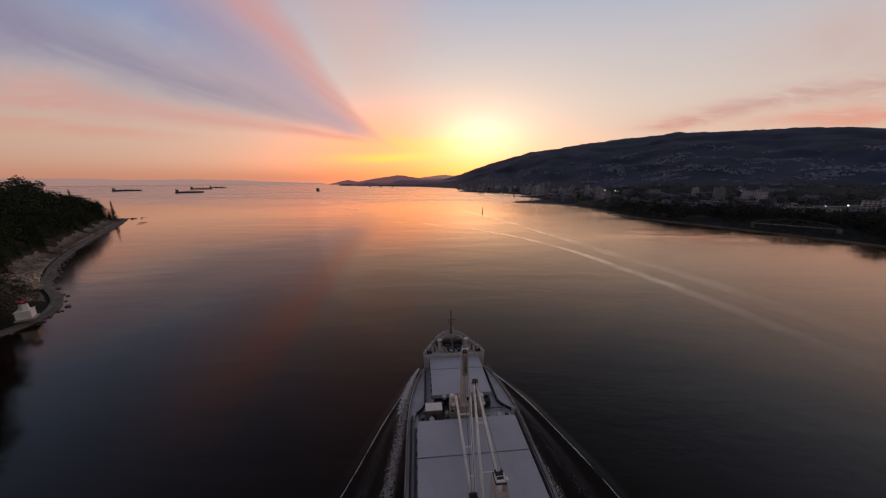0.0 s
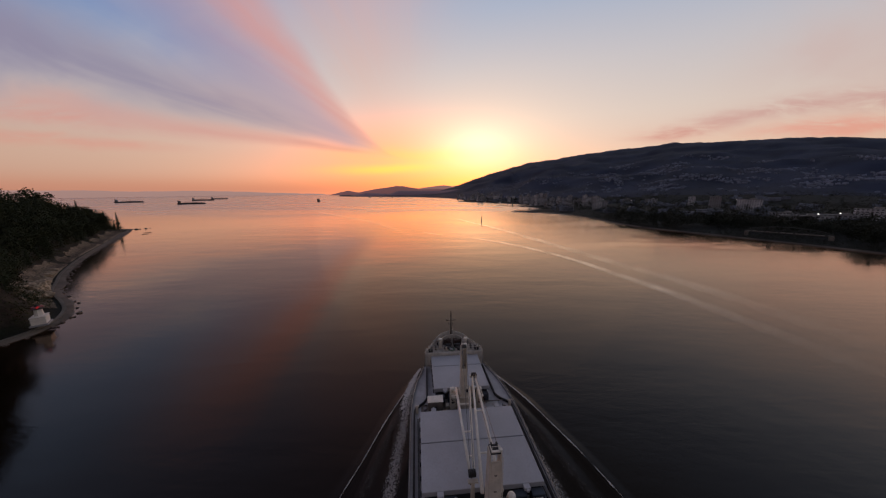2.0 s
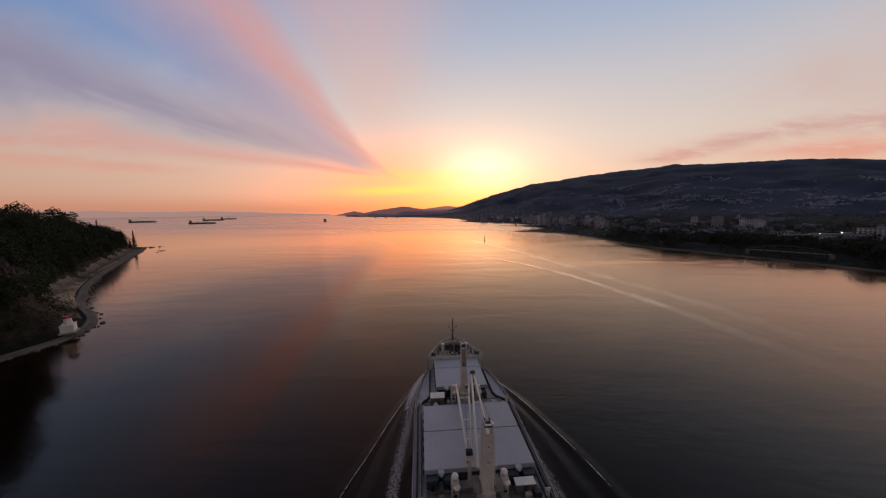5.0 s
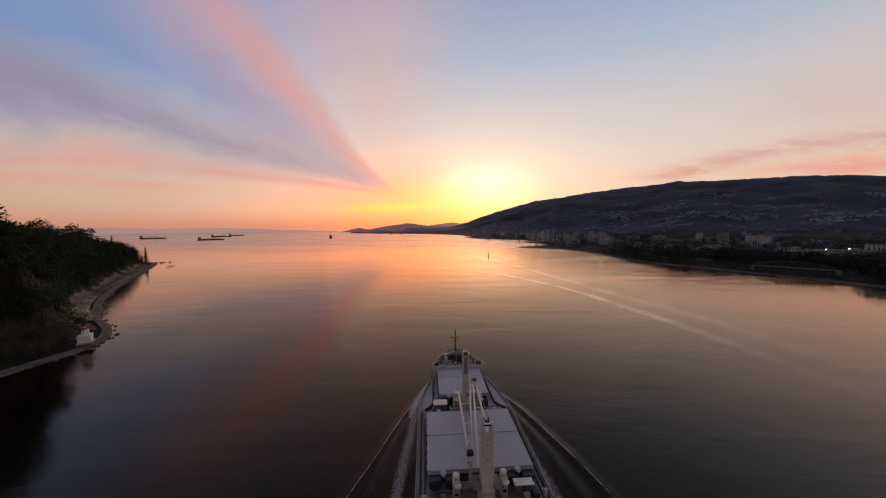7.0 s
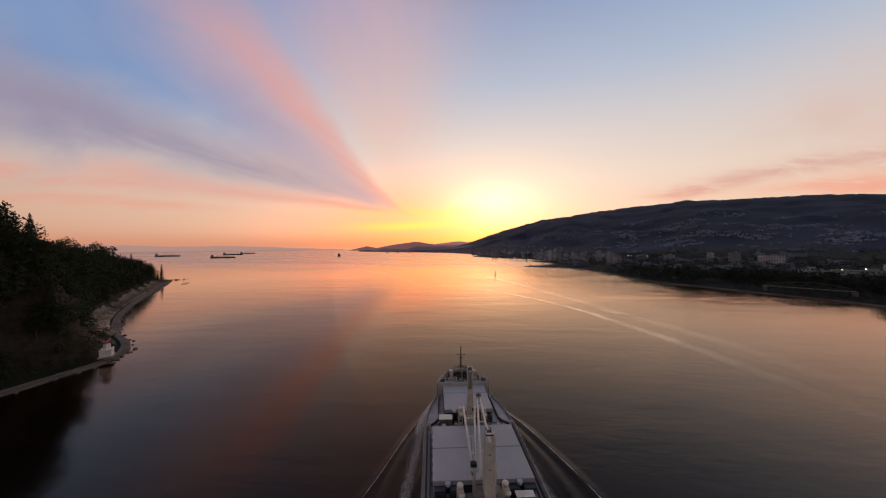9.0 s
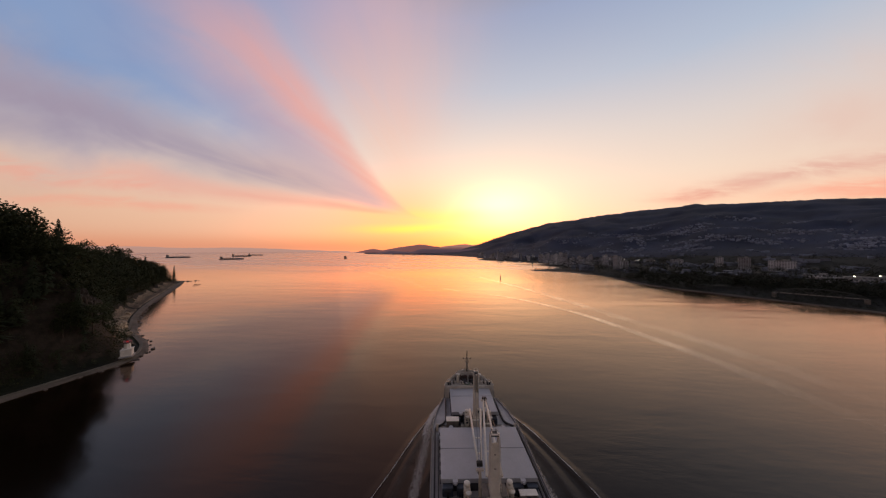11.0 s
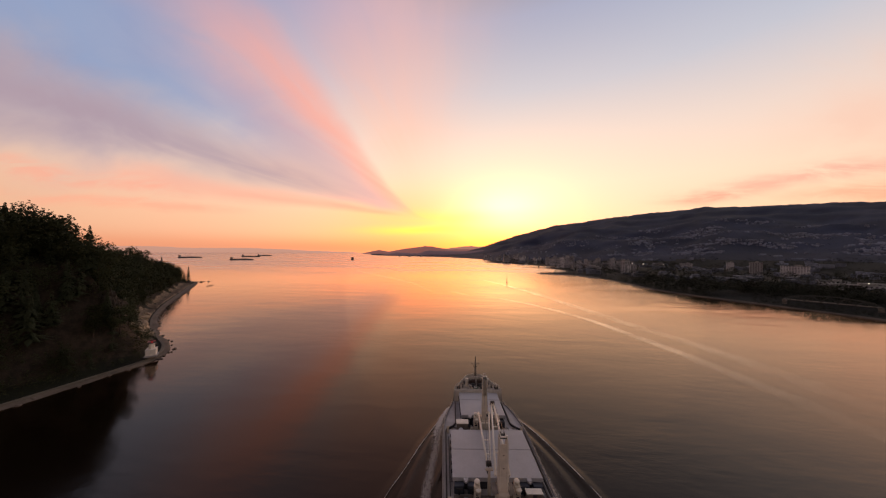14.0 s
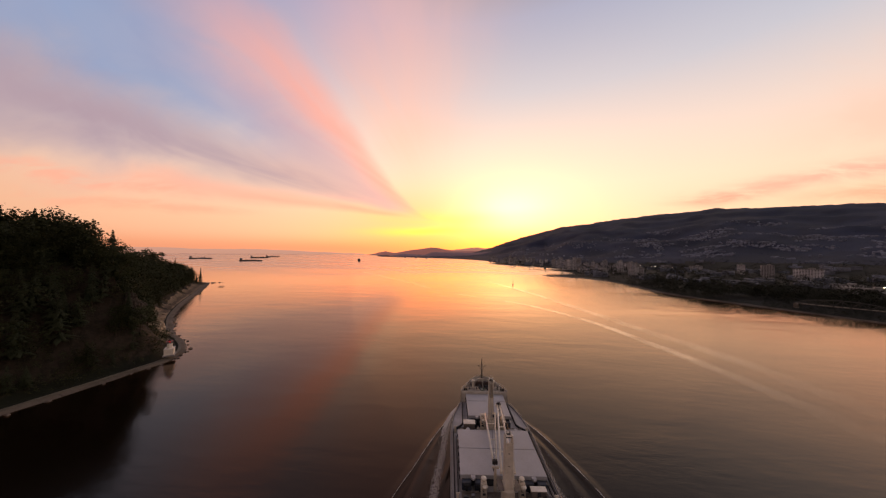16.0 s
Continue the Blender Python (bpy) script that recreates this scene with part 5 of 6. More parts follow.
def trunk_mesh(name, height, r, limbs, seed):
    rng = random.Random(seed)
    bm = bmesh.new()
    rod(bm, (0, 0, -1.5), (rng.uniform(-0.2, 0.2), rng.uniform(-0.2, 0.2), height * 0.5), r, r * 0.6, 7)
    rod(bm, (0, 0, height * 0.48), (0, 0, height * 0.94), r * 0.6, r * 0.12, 6)
    for _ in range(limbs):
        a, z = rng.uniform(0, 6.28), height * rng.uniform(0.3, 0.7)
        l = height * rng.uniform(0.14, 0.28)
        rod(bm, (0, 0, z), (math.cos(a) * l, math.sin(a) * l, z + l * 0.6), r * 0.35, r * 0.1, 5)
    return finish(name, bm, BARK, True)


CONIFERS = []
for k, (h, sp, lv, per) in enumerate(((26, 5.4, 32, 14), (22, 5.2, 28, 14), (30, 5.6, 36, 14), (19, 5.6, 26, 14), (24, 4.2, 30, 11))):
    CONIFERS.append((h, trunk_mesh("trunk", h, 0.45, 0, k), raw("crown", *conifer_mesh(40 + k, h, sp, lv, per), CONIFER)))
LEAFY = []
for k, (h, sp, c, per) in enumerate(((16, 6.0, 46, 28), (13, 5.5, 42, 28), (18, 6.5, 50, 28))):
    LEAFY.append((h, trunk_mesh("trunk", h * 0.8, 0.4, 6, 20 + k), raw("crown", *broadleaf_mesh(60 + k, h, sp, c, per, 0.19), BROADLEAF)))


def tree(kind, x, y, z, turn, size, label, group):
    _, trunk, crown = kind
    ob = thing("tree", x, y, z, turn, label, "tree", group)
    ob.scale = (size, size, size)
    for nm, me in (("trunk", trunk), ("crown", crown)):
        c = new(nm, me)
        c.parent = ob


def scatter(name, spots, material, label, detail, broad=False):
    """Many small trees joined as one wood."""
    verts, faces = [], []
    shapes = []
    for k in range(6):
        if broad:
            shapes.append(broadleaf_mesh(300 + k, 1.0, 0.42, detail, 18 if detail > 20 else 6, 0.17 if detail > 20 else 0.36))
        else:
            shapes.append(conifer_mesh(200 + k, 22.0, 5.4, detail, 7 if detail > 8 else 5))
    shapes = [(np.array(v) / (1.0 if broad else 22.0), f) for v, f in shapes]
    rng = random.Random(9)
    for x, y, z, h in spots:
        v, f = shapes[rng.randrange(6)]
        a = rng.uniform(0, 6.28)
        c, s = math.cos(a) * h, math.sin(a) * h
        base = len(verts)
        verts += np.stack([x + v[:, 0] * c - v[:, 1] * s, y + v[:, 0] * s + v[:, 1] * c, z + v[:, 2] * h], 1).tolist()
        faces += [tuple(q + base for q in t) for t in f]
    tagged(new(name, raw(name, verts, faces, material)), label, "wood", kind="stuff")


def plant_headland():
    rng = random.Random(11)
    single, mass, low = [], [], []
    lo, hi = LIGHT_AT - 40, min(LEN - 1, TIP_AT + 14)
    for _ in range(2600):
        i = rng.randrange(lo, hi)
        s = RUN[i] - RUN[LIGHT_AT]
        d = rng.uniform(11, 170) if rng.random() < 0.6 else rng.uniform(10, 70)
        if 4 < s < 24 and d < 24 and rng.random() < 0.75:
            continue
        if d < (16 if i > TIP_AT - 4 or s > 40 else 0):
            continue
        p = headland_point(i, d)
        if d < 75 and len(single) < 230 and rng.random() < 0.5:
            single.append((p, d))
        else:
            clump = 0.5 + 0.5 * rough3(p.x, p.y, 8.0, 22.0, 3)
            mass.append((p.x, p.y, p.z - 0.5, rng.uniform(12, 21) * (0.6 if d < 20 else 1.0) * (0.8 + 0.8 * max(0.0, min(1.0, clump)))))
    for p, d in single:
        near = d < 20
        if rng.random() < (0.6 if near else 0.4):
            tree(rng.choice(LEAFY), p.x, p.y, p.z - 0.3, rng.uniform(0, 360), rng.uniform(0.7, 1.25), "dark broadleaf tree on the headland slope", "headland trees")
        else:
            tree(rng.choice(CONIFERS), p.x, p.y, p.z - 0.3, rng.uniform(0, 360), rng.uniform(0.65, 1.05) * (0.7 if near else 1), "dark conifer on the headland slope", "headland trees")
    p = headland_point(TIP_AT - 3, 9)
    tree(CONIFERS[4], p.x, p.y, p.z - 0.3, 40, 1.25, "lone slim conifer standing at the point", "headland trees")
    # taller crowns that stand out above the rest along the top
    s = 20.0
    while s < 432:
        i = min(range(LEN), key=lambda j: abs(RUN[j] - RUN[LIGHT_AT] - s))
        p = headland_point(i, rng.uniform(36, 66) if s < 380 else rng.uniform(18, 36))
        if rng.random() < 0.9:
            tree(rng.choice(LEAFY), p.x, p.y, p.z - 0.3, rng.uniform(0, 360), rng.uniform(1.45, 1.95) * (0.72 if s > 380 else 1), "tall round-headed tree above the headland wood", "headland trees")
        else:
            tree(rng.choice(CONIFERS), p.x, p.y, p.z - 0.3, rng.uniform(0, 360), rng.uniform(0.95, 1.25) * (0.7 if s > 380 else 1), "tall ragged conifer above the headland wood", "headland trees")
        s += rng.uniform(7, 20)
    scatter("headland_wood", mass[::3], CONIFER, "dense dark conifer wood on the headland", 19)
    scatter("headland_leaf_wood", [(x, y, z, h * 0.92) for x, y, z, h in mass[1::3] + mass[2::3]], BROADLEAF, "dense dark mixed wood on the headland", 26, True)
    for _ in range(4400):
        i = rng.randrange(lo, hi)
        s = RUN[i] - RUN[LIGHT_AT]
        d = rng.uniform(11 if s > 40 else 6.5, 60)
        if s > 40 and d < 17 and rough3(LEFT_SHORE[i].x, LEFT_SHORE[i].y, 12.0, 16.0, 3) > -0.15:
            continue
        if 5 < s < 24 and 13 < d < 24 and rng.random() < 0.3:
            continue
        p = headland_point(i, d)
        low.append((p.x, p.y, p.z - 0.4, rng.uniform(1.8, 5.5)))
    scatter("undergrowth", low, BROADLEAF, "dark bushes covering the slope", 9, True)


plant_headland()


def boulder(seed, size):
    rng = random.Random(seed)
    bm = bmesh.new()
    bmesh.ops.create_icosphere(bm, subdivisions=4 if size > 2 else 2, radius=1.0)
    sx, sy, sz = size * rng.uniform(0.7, 1.3), size * rng.uniform(0.7, 1.3), size * rng.uniform(0.45, 0.8)
    for v in bm.verts:
        k = 1 + 0.4 * noise.noise(v.co * 1.3 + Vector((seed * 3.1, 0, 0))) + 0.22 * noise.fractal(v.co * 3.5 + Vector((0, seed * 2.3, 0)), 0.8, 2.0, 4)
        v.co = Vector((v.co.x * sx * k, v.co.y * sy * k, v.co.z * sz * k))
    return bm


def rocks():
    rng = random.Random(3)
    shapes = [finish("rock", boulder(k, 1.0), ROCK) for k in range(6)]
    spots = []
    for _ in range(230):
        i = rng.randrange(LIGHT_AT - 12, min(LEN - 1, TIP_AT + 10))
        p, q = LEFT_SHORE[i], inland(i)
        k = rng.uniform(-3.2, 0.5)
        spots.append((p.x + q.x * k, p.y + q.y * k, 0.2, rng.uniform(0.3, 1.0)))
    p, q = LEFT_SHORE[TIP_AT], inland(TIP_AT)
    for k, s in ((5, 1.8), (9, 1.3), (16, 1.5), (3, 2.2), (22, 0.9)):
        spots.append((p.x - q.x * k + s * 3, p.y - q.y * k, 0.2, s))
    for x, y, z, s in spots:
        ob = new("rock", shapes[rng.randrange(6)])
        ob.matrix_basis = pose(x, y, z, 0, 0, rng.uniform(0, 360)) @ Matrix.Scale(s, 4)
        tagged(ob, "dark wet boulder at the water's edge", "rock", "shore rocks")
    # pale sandstone faces above the path
    for i, (along, up, size) in enumerate(((66, 3.5, 5.0), (74, 3.0, 4.2), (84, 4.0, 6.0), (93, 3.0, 4.5), (102, 3.2, 4.0), (128, 3.0, 3.6), (150, 2.6, 3.2), (58, 9.0, 3.6))):
        j = min(range(LEN), key=lambda q: abs(RUN[q] - RUN[LIGHT_AT] - along))
        p = headland_point(j, 8.2 if up < 8 else 15)
        ob = new("sandstone_outcrop", finish("sandstone_outcrop", boulder(70 + i, size), SANDSTONE))
        ob.matrix_basis = pose(p.x, p.y, p.z + up * 0.3, 0, 0, 40 * i) 
        tagged(ob, "pale weathered sandstone outcrop above the seawall", "rock", "sandstone outcrops")
    # brown cliff buttresses behind the lighthouse
    for i, (along, d, size) in enumerate(((8, 25, 5), (17, 22, 6), (27, 24, 5))):
        j = min(range(LEN), key=lambda q: abs(RUN[q] - RUN[LIGHT_AT] - along))
        p = headland_point(j, d)
        bm = boulder(90 + i, size)
        for v in bm.verts:
            v.co.z *= 2.0
            v.co += Vector((1, 0.4, 0)) * 0.9 * noise.noise(v.co * 0.25)
        ob = new("cliff_buttress", finish("cliff_buttress", bm, surface("cliff_rock", (0.05, 0.038, 0.028), 0.9, 0, 0.5, 0.12, 0.8, 0.9, 0.7) if i == 0 else bpy.data.materials["cliff_rock"]))
        ob.matrix_basis = pose(p.x, p.y, p.z - size * 0.4, 0, 0, 30 * i)
        tagged(ob, "steep brown rock face behind the lighthouse", "cliff", "cliff faces")


rocks()


# ---- the lighthouse on the seawall ----
def lighthouse():
    p = LEFT_SHORE[LIGHT_AT] + inland(LIGHT_AT) * 2.2
    lh = thing("lighthouse", p.x, p.y, 2.25, -50, "small white lighthouse with a red lit lantern", "lighthouse")
    bm = bmesh.new()
    box(bm, 0, 0, 0.35, 6.6, 5.2, 0.7, bevel=0.08)
    part("plinth", bm, CONCRETE, lh, "pale concrete plinth")
    bm = bmesh.new()
    box(bm, 0, 0, 2.3, 5.4, 4.2, 3.2, bevel=0.06)
    house = part("house", bm, WHITE, lh, "white rendered base house")
    for x in (-1.4, 1.2):
        bm = bmesh.new()
        box(bm, x, -2.12, 2.4, 0.8, 0.1, 1.1)
        part("window", bm, WINDOW, house)
    bm = bmesh.new()
    box(bm, 0, 0, 4.0, 5.8, 4.6, 0.25, bevel=0.05)
    part("roof_slab", bm, WHITE, house)
    bm = bmesh.new()
    lathe(bm, -0.6, 0, [(1.5, 4.1), (1.25, 6.9), (1.2, 7.0)], 6)
    tower = part("tower", bm, WHITE, lh, "white six-sided tower")
    bm = bmesh.new()
    lathe(bm, -0.6, 0, [(1.25, 7.0), (1.8, 7.15), (1.8, 7.35), (1.2, 7.4)], 12)
    part("gallery", bm, COAMING, tower, "dark gallery")
    bm = bmesh.new()
    for i in range(10):
        a = 2 * math.pi * i / 10
        rod(bm, (-0.6 + 1.7 * math.cos(a), 1.7 * math.sin(a), 7.3), (-0.6 + 1.7 * math.cos(a), 1.7 * math.sin(a), 8.2), 0.04, seg=5)
    lathe(bm, -0.6, 0, [(1.66, 8.14), (1.74, 8.14), (1.74, 8.22), (1.66, 8.22)], 20)
    part("gallery_rail", bm, RED, tower)
    bm = bmesh.new()
    lathe(bm, -0.6, 0, [(0.32, 7.5), (0.32, 8.4)], 12)
    part("lantern", bm, LAMP_RED, lh, "glowing red lantern")
    bm = bmesh.new()
    lathe(bm, -0.6, 0, [(0.8, 8.4), (0.6, 8.8), (0.2, 9.2), (0.05, 9.6)], 12)
    part("lantern_roof", bm, COAMING, lh, "dark domed cap", True)


lighthouse()


# ---- channel beacon ----
def beacon():
    b = thing("channel_beacon", 88, 572, 0, 0, "dark pole beacon standing in the channel", "beacon")
    bm = bmesh.new()
    lathe(bm, 0, 0, [(1.6, -1.0), (1.6, 1.2), (1.3, 1.5)], 12)
    part("footing", bm, CONCRETE, b, "round concrete footing")
    bm = bmesh.new()
    lathe(bm, 0, 0, [(0.55, 1.4), (0.45, 8.5)], 10)
    part("post", bm, BLACK, b)
    bm = bmesh.new()
    box(bm, 0, 0, 6.6, 1.5, 0.2, 1.7, bevel=0.03)
    box(bm, 0, 0, 8.8, 1.2, 1.2, 0.2)
    part("day_mark", bm, RED, b, "red day mark board")
    bm = bmesh.new()
    lathe(bm, 0, 0, [(0.22, 8.9), (0.22, 9.5), (0.05, 9.8)], 8)
    part("lamp", bm, WHITE, b)


beacon()


# ---- ships at anchor far off ----
def anchored_ship(x, y, turn, length, label):
    sh = thing("anchored_ship", x, y, 0, turn, label, "ship", "ships at anchor")
    k = length / 200
    bm = bmesh.new()
    rows = []
    for l, w in ((-100, 11), (-92, 15), (-60, 16), (60, 16), (82, 12), (94, 5), (100, 0.4)):
        rows.append([(s * w * f * k, (l + (2 if z > 5 else 0)) * k, z * k) for s, f, z in ((-1, 0.85, -2), (-1, 1, 11), (1, 1, 11), (1, 0.85, -2))])
    vs = [[bm.verts.new(c) for c in r] for r in rows]
    for a, b in zip(vs, vs[1:]):
        for i in range(4):
            bm.faces.new((a[i], b[i], b[(i + 1) % 4], a[(i + 1) % 4]))
    bm.faces.new(vs[0])
    bm.faces.new(vs[-1][::-1])
    part("hull", bm, SHIP_DARK, sh)
    bm = bmesh.new()
    box(bm, 0, -82 * k, 19 * k, 26 * k, 14 * k, 17 * k, bevel=0.5 * k)
    box(bm, 0, -82 * k, 29 * k, 30 * k, 8 * k, 4 * k, bevel=0.3 * k)
    part("superstructure", bm, CONCRETE, sh, "pale accommodation block")
    bm = bmesh.new()
    box(bm, 0, -92 * k, 24 * k, 8 * k, 6 * k, 22 * k, taper=0.8, bevel=0.3 * k)
    part("funnel", bm, SHIP_DARK, sh)
    for l in (-55, -30, -5, 20, 45, 68):
        bm = bmesh.new()
        box(bm, 0, l * k, 12.2 * k, 20 * k, 18 * k, 3 * k, bevel=0.2 * k)
        part("hatch", bm, SHIP_DARK, sh)
    for l in (-42, -17, 8, 33):
        bm = bmesh.new()
        rod(bm, (0, l * k, 11 * k), (0, l * k, 26 * k), 1.3 * k, 0.9 * k, 8)
        rod(bm, (0, l * k, 22 * k), (0, (l + 20) * k, 19 * k), 0.6 * k, 0.4 * k, 6)
        part("crane", bm, SHIP_DARK, sh)
    bm = bmesh.new()
    rod(bm, (0, 92 * k, 11 * k), (0, 92 * k, 24 * k), 0.5 * k, seg=6)
    part("mast", bm, SHIP_DARK, sh)


anchored_ship(-1685, 1660, -52, 112, "dark bulk carrier at anchor with a pale deckhouse")
anchored_ship(-1170, 1440, -60, 104, "dark laden tanker lying low at anchor")
anchored_ship(-1520, 1960, -56, 112, "dark bulk carrier at anchor with cranes")
anchored_ship(-1640, 2270, -58, 100, "dark bulk carrier anchored far out")
anchored_ship(-662, 1680, 20, 100, "small dark freighter seen end on")


# ---- the town ----
def block(x, y, z, turn, w, d, h, floors, label, group, wall=None, balconies=False):
    """A flat-roofed building with a band of windows on each storey."""
    b = thing("apartment_building", x, y, z, turn, label, "building", group)
    bm = bmesh.new()
    box(bm, 0, 0, h / 2 - 1, w, d, h + 2)
    wl = part("wall", bm, wall or TOWER, b)
    fh = h / floors
    bm = bmesh.new()
    for f in range(floors):
        z0 = f * fh + fh * 0.58
        for face, run, off in ((0, w, -d / 2), (1, d, w / 2), (2, d, -w / 2)):
            m = max(2, int(run / 4.5))
            for i in range(m):
                u = (i + 0.5) / m * run - run / 2
                if face == 0:
                    box(bm, u, off - 0.03, z0, run / m * 0.55, 0.12, fh * 0.42)
                else:
                    box(bm, off + (0.03 if face == 1 else -0.03), u, z0, 0.12, run / m * 0.68, fh * 0.5)
    tagged(part("glazing", bm, WINDOW, wl), kind="stuff")
    bm = bmesh.new()
    box(bm, 0, 0, h + 0.3, w + 0.8, d + 0.8, 0.6)
    rf = part("roof", bm, ROOFING, b)
    bm = bmesh.new()
    box(bm, w * 0.12, 0, h + 2.0, w * 0.25, d * 0.4, 2.8)
    part("lift_house", bm, CONCRETE, rf)
    if balconies:
        for f in range(1, floors):
            bm = bmesh.new()
            box(bm, -w * 0.2, -d / 2 - 0.7, f * fh, w * 0.3, 1.4, 0.25)
            part("balcony", bm, CONCRETE, b)


def polar(az, r):
    return r * math.sin(radians(az)), r * math.cos(radians(az))


def land_z(x, y):
    r, az = math.hypot(x, y), math.degrees(math.atan2(x, y))
    return north_height(x, y, r, az, max(0.0, signed_shore(x, y)))


def town():
    rng = random.Random(21)
    for _ in range(104):
        az = rng.uniform(4.0, 30)
        r0 = shore_range(az)
        r = r0 + rng.uniform(40, 420) + (150 if az > 14 else 0)
        h = 9 + 30 * rng.random() ** 2.2
        x, y = polar(az, r)
        while signed_shore(x, y) < 30:
            r += 30
            x, y = polar(az, r)
        block(x, y, land_z(x, y), rng.uniform(-40, 30) - az, rng.uniform(9, 24) if h < 16 else rng.uniform(8, 15), rng.uniform(9, 14), h, max(3, int(h / 3.6)),
              rng.choice(["grey concrete apartment tower in the waterfront town", "pale mid-rise apartment block near the shore"]), "waterfront town", None, False)
    for az, r, h, w in ((19.6, 1330, 42, 14), (20.4, 1340, 38, 16), (18.1, 1340, 30, 15), (8.6, 1700, 30, 12), (11.0, 1640, 28, 13)):
        x, y = polar(az, r)
        while signed_shore(x, y) < 30:
            r += 30
            x, y = polar(az, r)
        block(x, y, land_z(x, y), -az, w, 13, h, 10, "tall pale apartment tower near the shore", "waterfront town")
    # larger buildings behind the river mouth
    for az, r, w, d, h, fl, turn in ((43.8, 1160, 24, 18, 34, 9, 5), (47.2, 1120, 46, 16, 28, 8, -6), (41.3, 1300, 18, 16, 30, 8, 0), (56.6, 930, 40, 16, 20, 5, 8),
                                     (52.0, 800, 60, 26, 11, 3, 12), (54.4, 820, 40, 24, 13, 3, 12), (50.2, 880, 36, 22, 10, 3, -8), (36.5, 1500, 40, 18, 16, 4, 0), (33.2, 1450, 30, 18, 15, 4, 10), (29.0, 1500, 34, 16, 16, 4, 0)):
        x, y = polar(az, r)
        block(x, y, land_z(x, y), turn - az, w, d, h, fl, "wide pale building among dark trees near the river", "riverside buildings")


town()


def houses():
    """The pale houses that climb the hillside in streets and clearings."""
    rng = random.Random(31)
    verts, faces = [], []
    made = 0
    for _ in range(30000):
        az, r = rng.uniform(8, 58) if rng.random() < 0.25 else rng.uniform(26, 58), rng.uniform(1750, 2950)
        x, y = polar(az, r)
        k = rough3(az * 42, r * 1.5, 11.0, 240.0, 3) + 0.35 * rough3(x, y, 13.0, 50.0, 2)
        if k < 0.24 - 0.12 * math.sin((r - 1750) / 250) or made > 1900:
            continue
        made += 1
        z = land_z(x, y)
        w, d, h = rng.uniform(5, 10), rng.uniform(5, 7), rng.uniform(2.5, 4.5)
        a = rng.uniform(-0.5, 0.5) - radians(az)
        c, s = math.cos(a), math.sin(a)
        base = len(verts)
        for u, v, t in ((-1, -1, -4), (1, -1, -4), (1, 1, -4), (-1, 1, -4), (-1, -1, h), (1, -1, h), (1, 1, h), (-1, 1, h), (-1, 0, h + 2.4), (1, 0, h + 2.4)):
            verts.append((x + u * w / 2 * c - v * d / 2 * s, y + u * w / 2 * s + v * d / 2 * c, z + t))
        faces += [tuple(base + q for q in f) for f in ((0, 1, 5, 4), (1, 2, 6, 9, 5), (2, 3, 7, 6), (3, 0, 4, 8, 7), (4, 5, 9, 8), (6, 7, 8, 9))]
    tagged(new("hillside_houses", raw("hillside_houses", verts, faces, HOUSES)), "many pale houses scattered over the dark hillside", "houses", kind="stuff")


def low_town():
    """Low flat-roofed sheds and houses between the trees of the flat land."""
    rng = random.Random(37)
    verts, faces = [], []
    for _ in range(560):
        az, r = rng.uniform(6, 60), rng.uniform(760, 1750)
        x, y = polar(az, r)
        if signed_shore(x, y) < 60 or rough3(x, y, 23.0, 140.0, 3) < (-0.05 if az < 22 else 0.2):
            continue
        z = land_z(x, y)
        w, d, h = rng.uniform(10, 34), rng.uniform(8, 18), rng.uniform(6, 13)
        a = rng.uniform(-0.3, 0.3) - radians(az)
        c, s = math.cos(a), math.sin(a)
        base = len(verts)
        for u, v, t in ((-1, -1, -2), (1, -1, -2), (1, 1, -2), (-1, 1, -2), (-1, -1, h), (1, -1, h), (1, 1, h), (-1, 1, h)):
            verts.append((x + u * w / 2 * c - v * d / 2 * s, y + u * w / 2 * s + v * d / 2 * c, z + t))
        faces += [tuple(base + q for q in f) for f in ((0, 1, 5, 4), (1, 2, 6, 5), (2, 3, 7, 6), (3, 0, 4, 7), (4, 5, 6, 7))]
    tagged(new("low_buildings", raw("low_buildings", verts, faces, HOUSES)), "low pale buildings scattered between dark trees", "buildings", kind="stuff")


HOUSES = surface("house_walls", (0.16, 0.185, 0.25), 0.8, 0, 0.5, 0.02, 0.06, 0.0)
houses()
low_town()


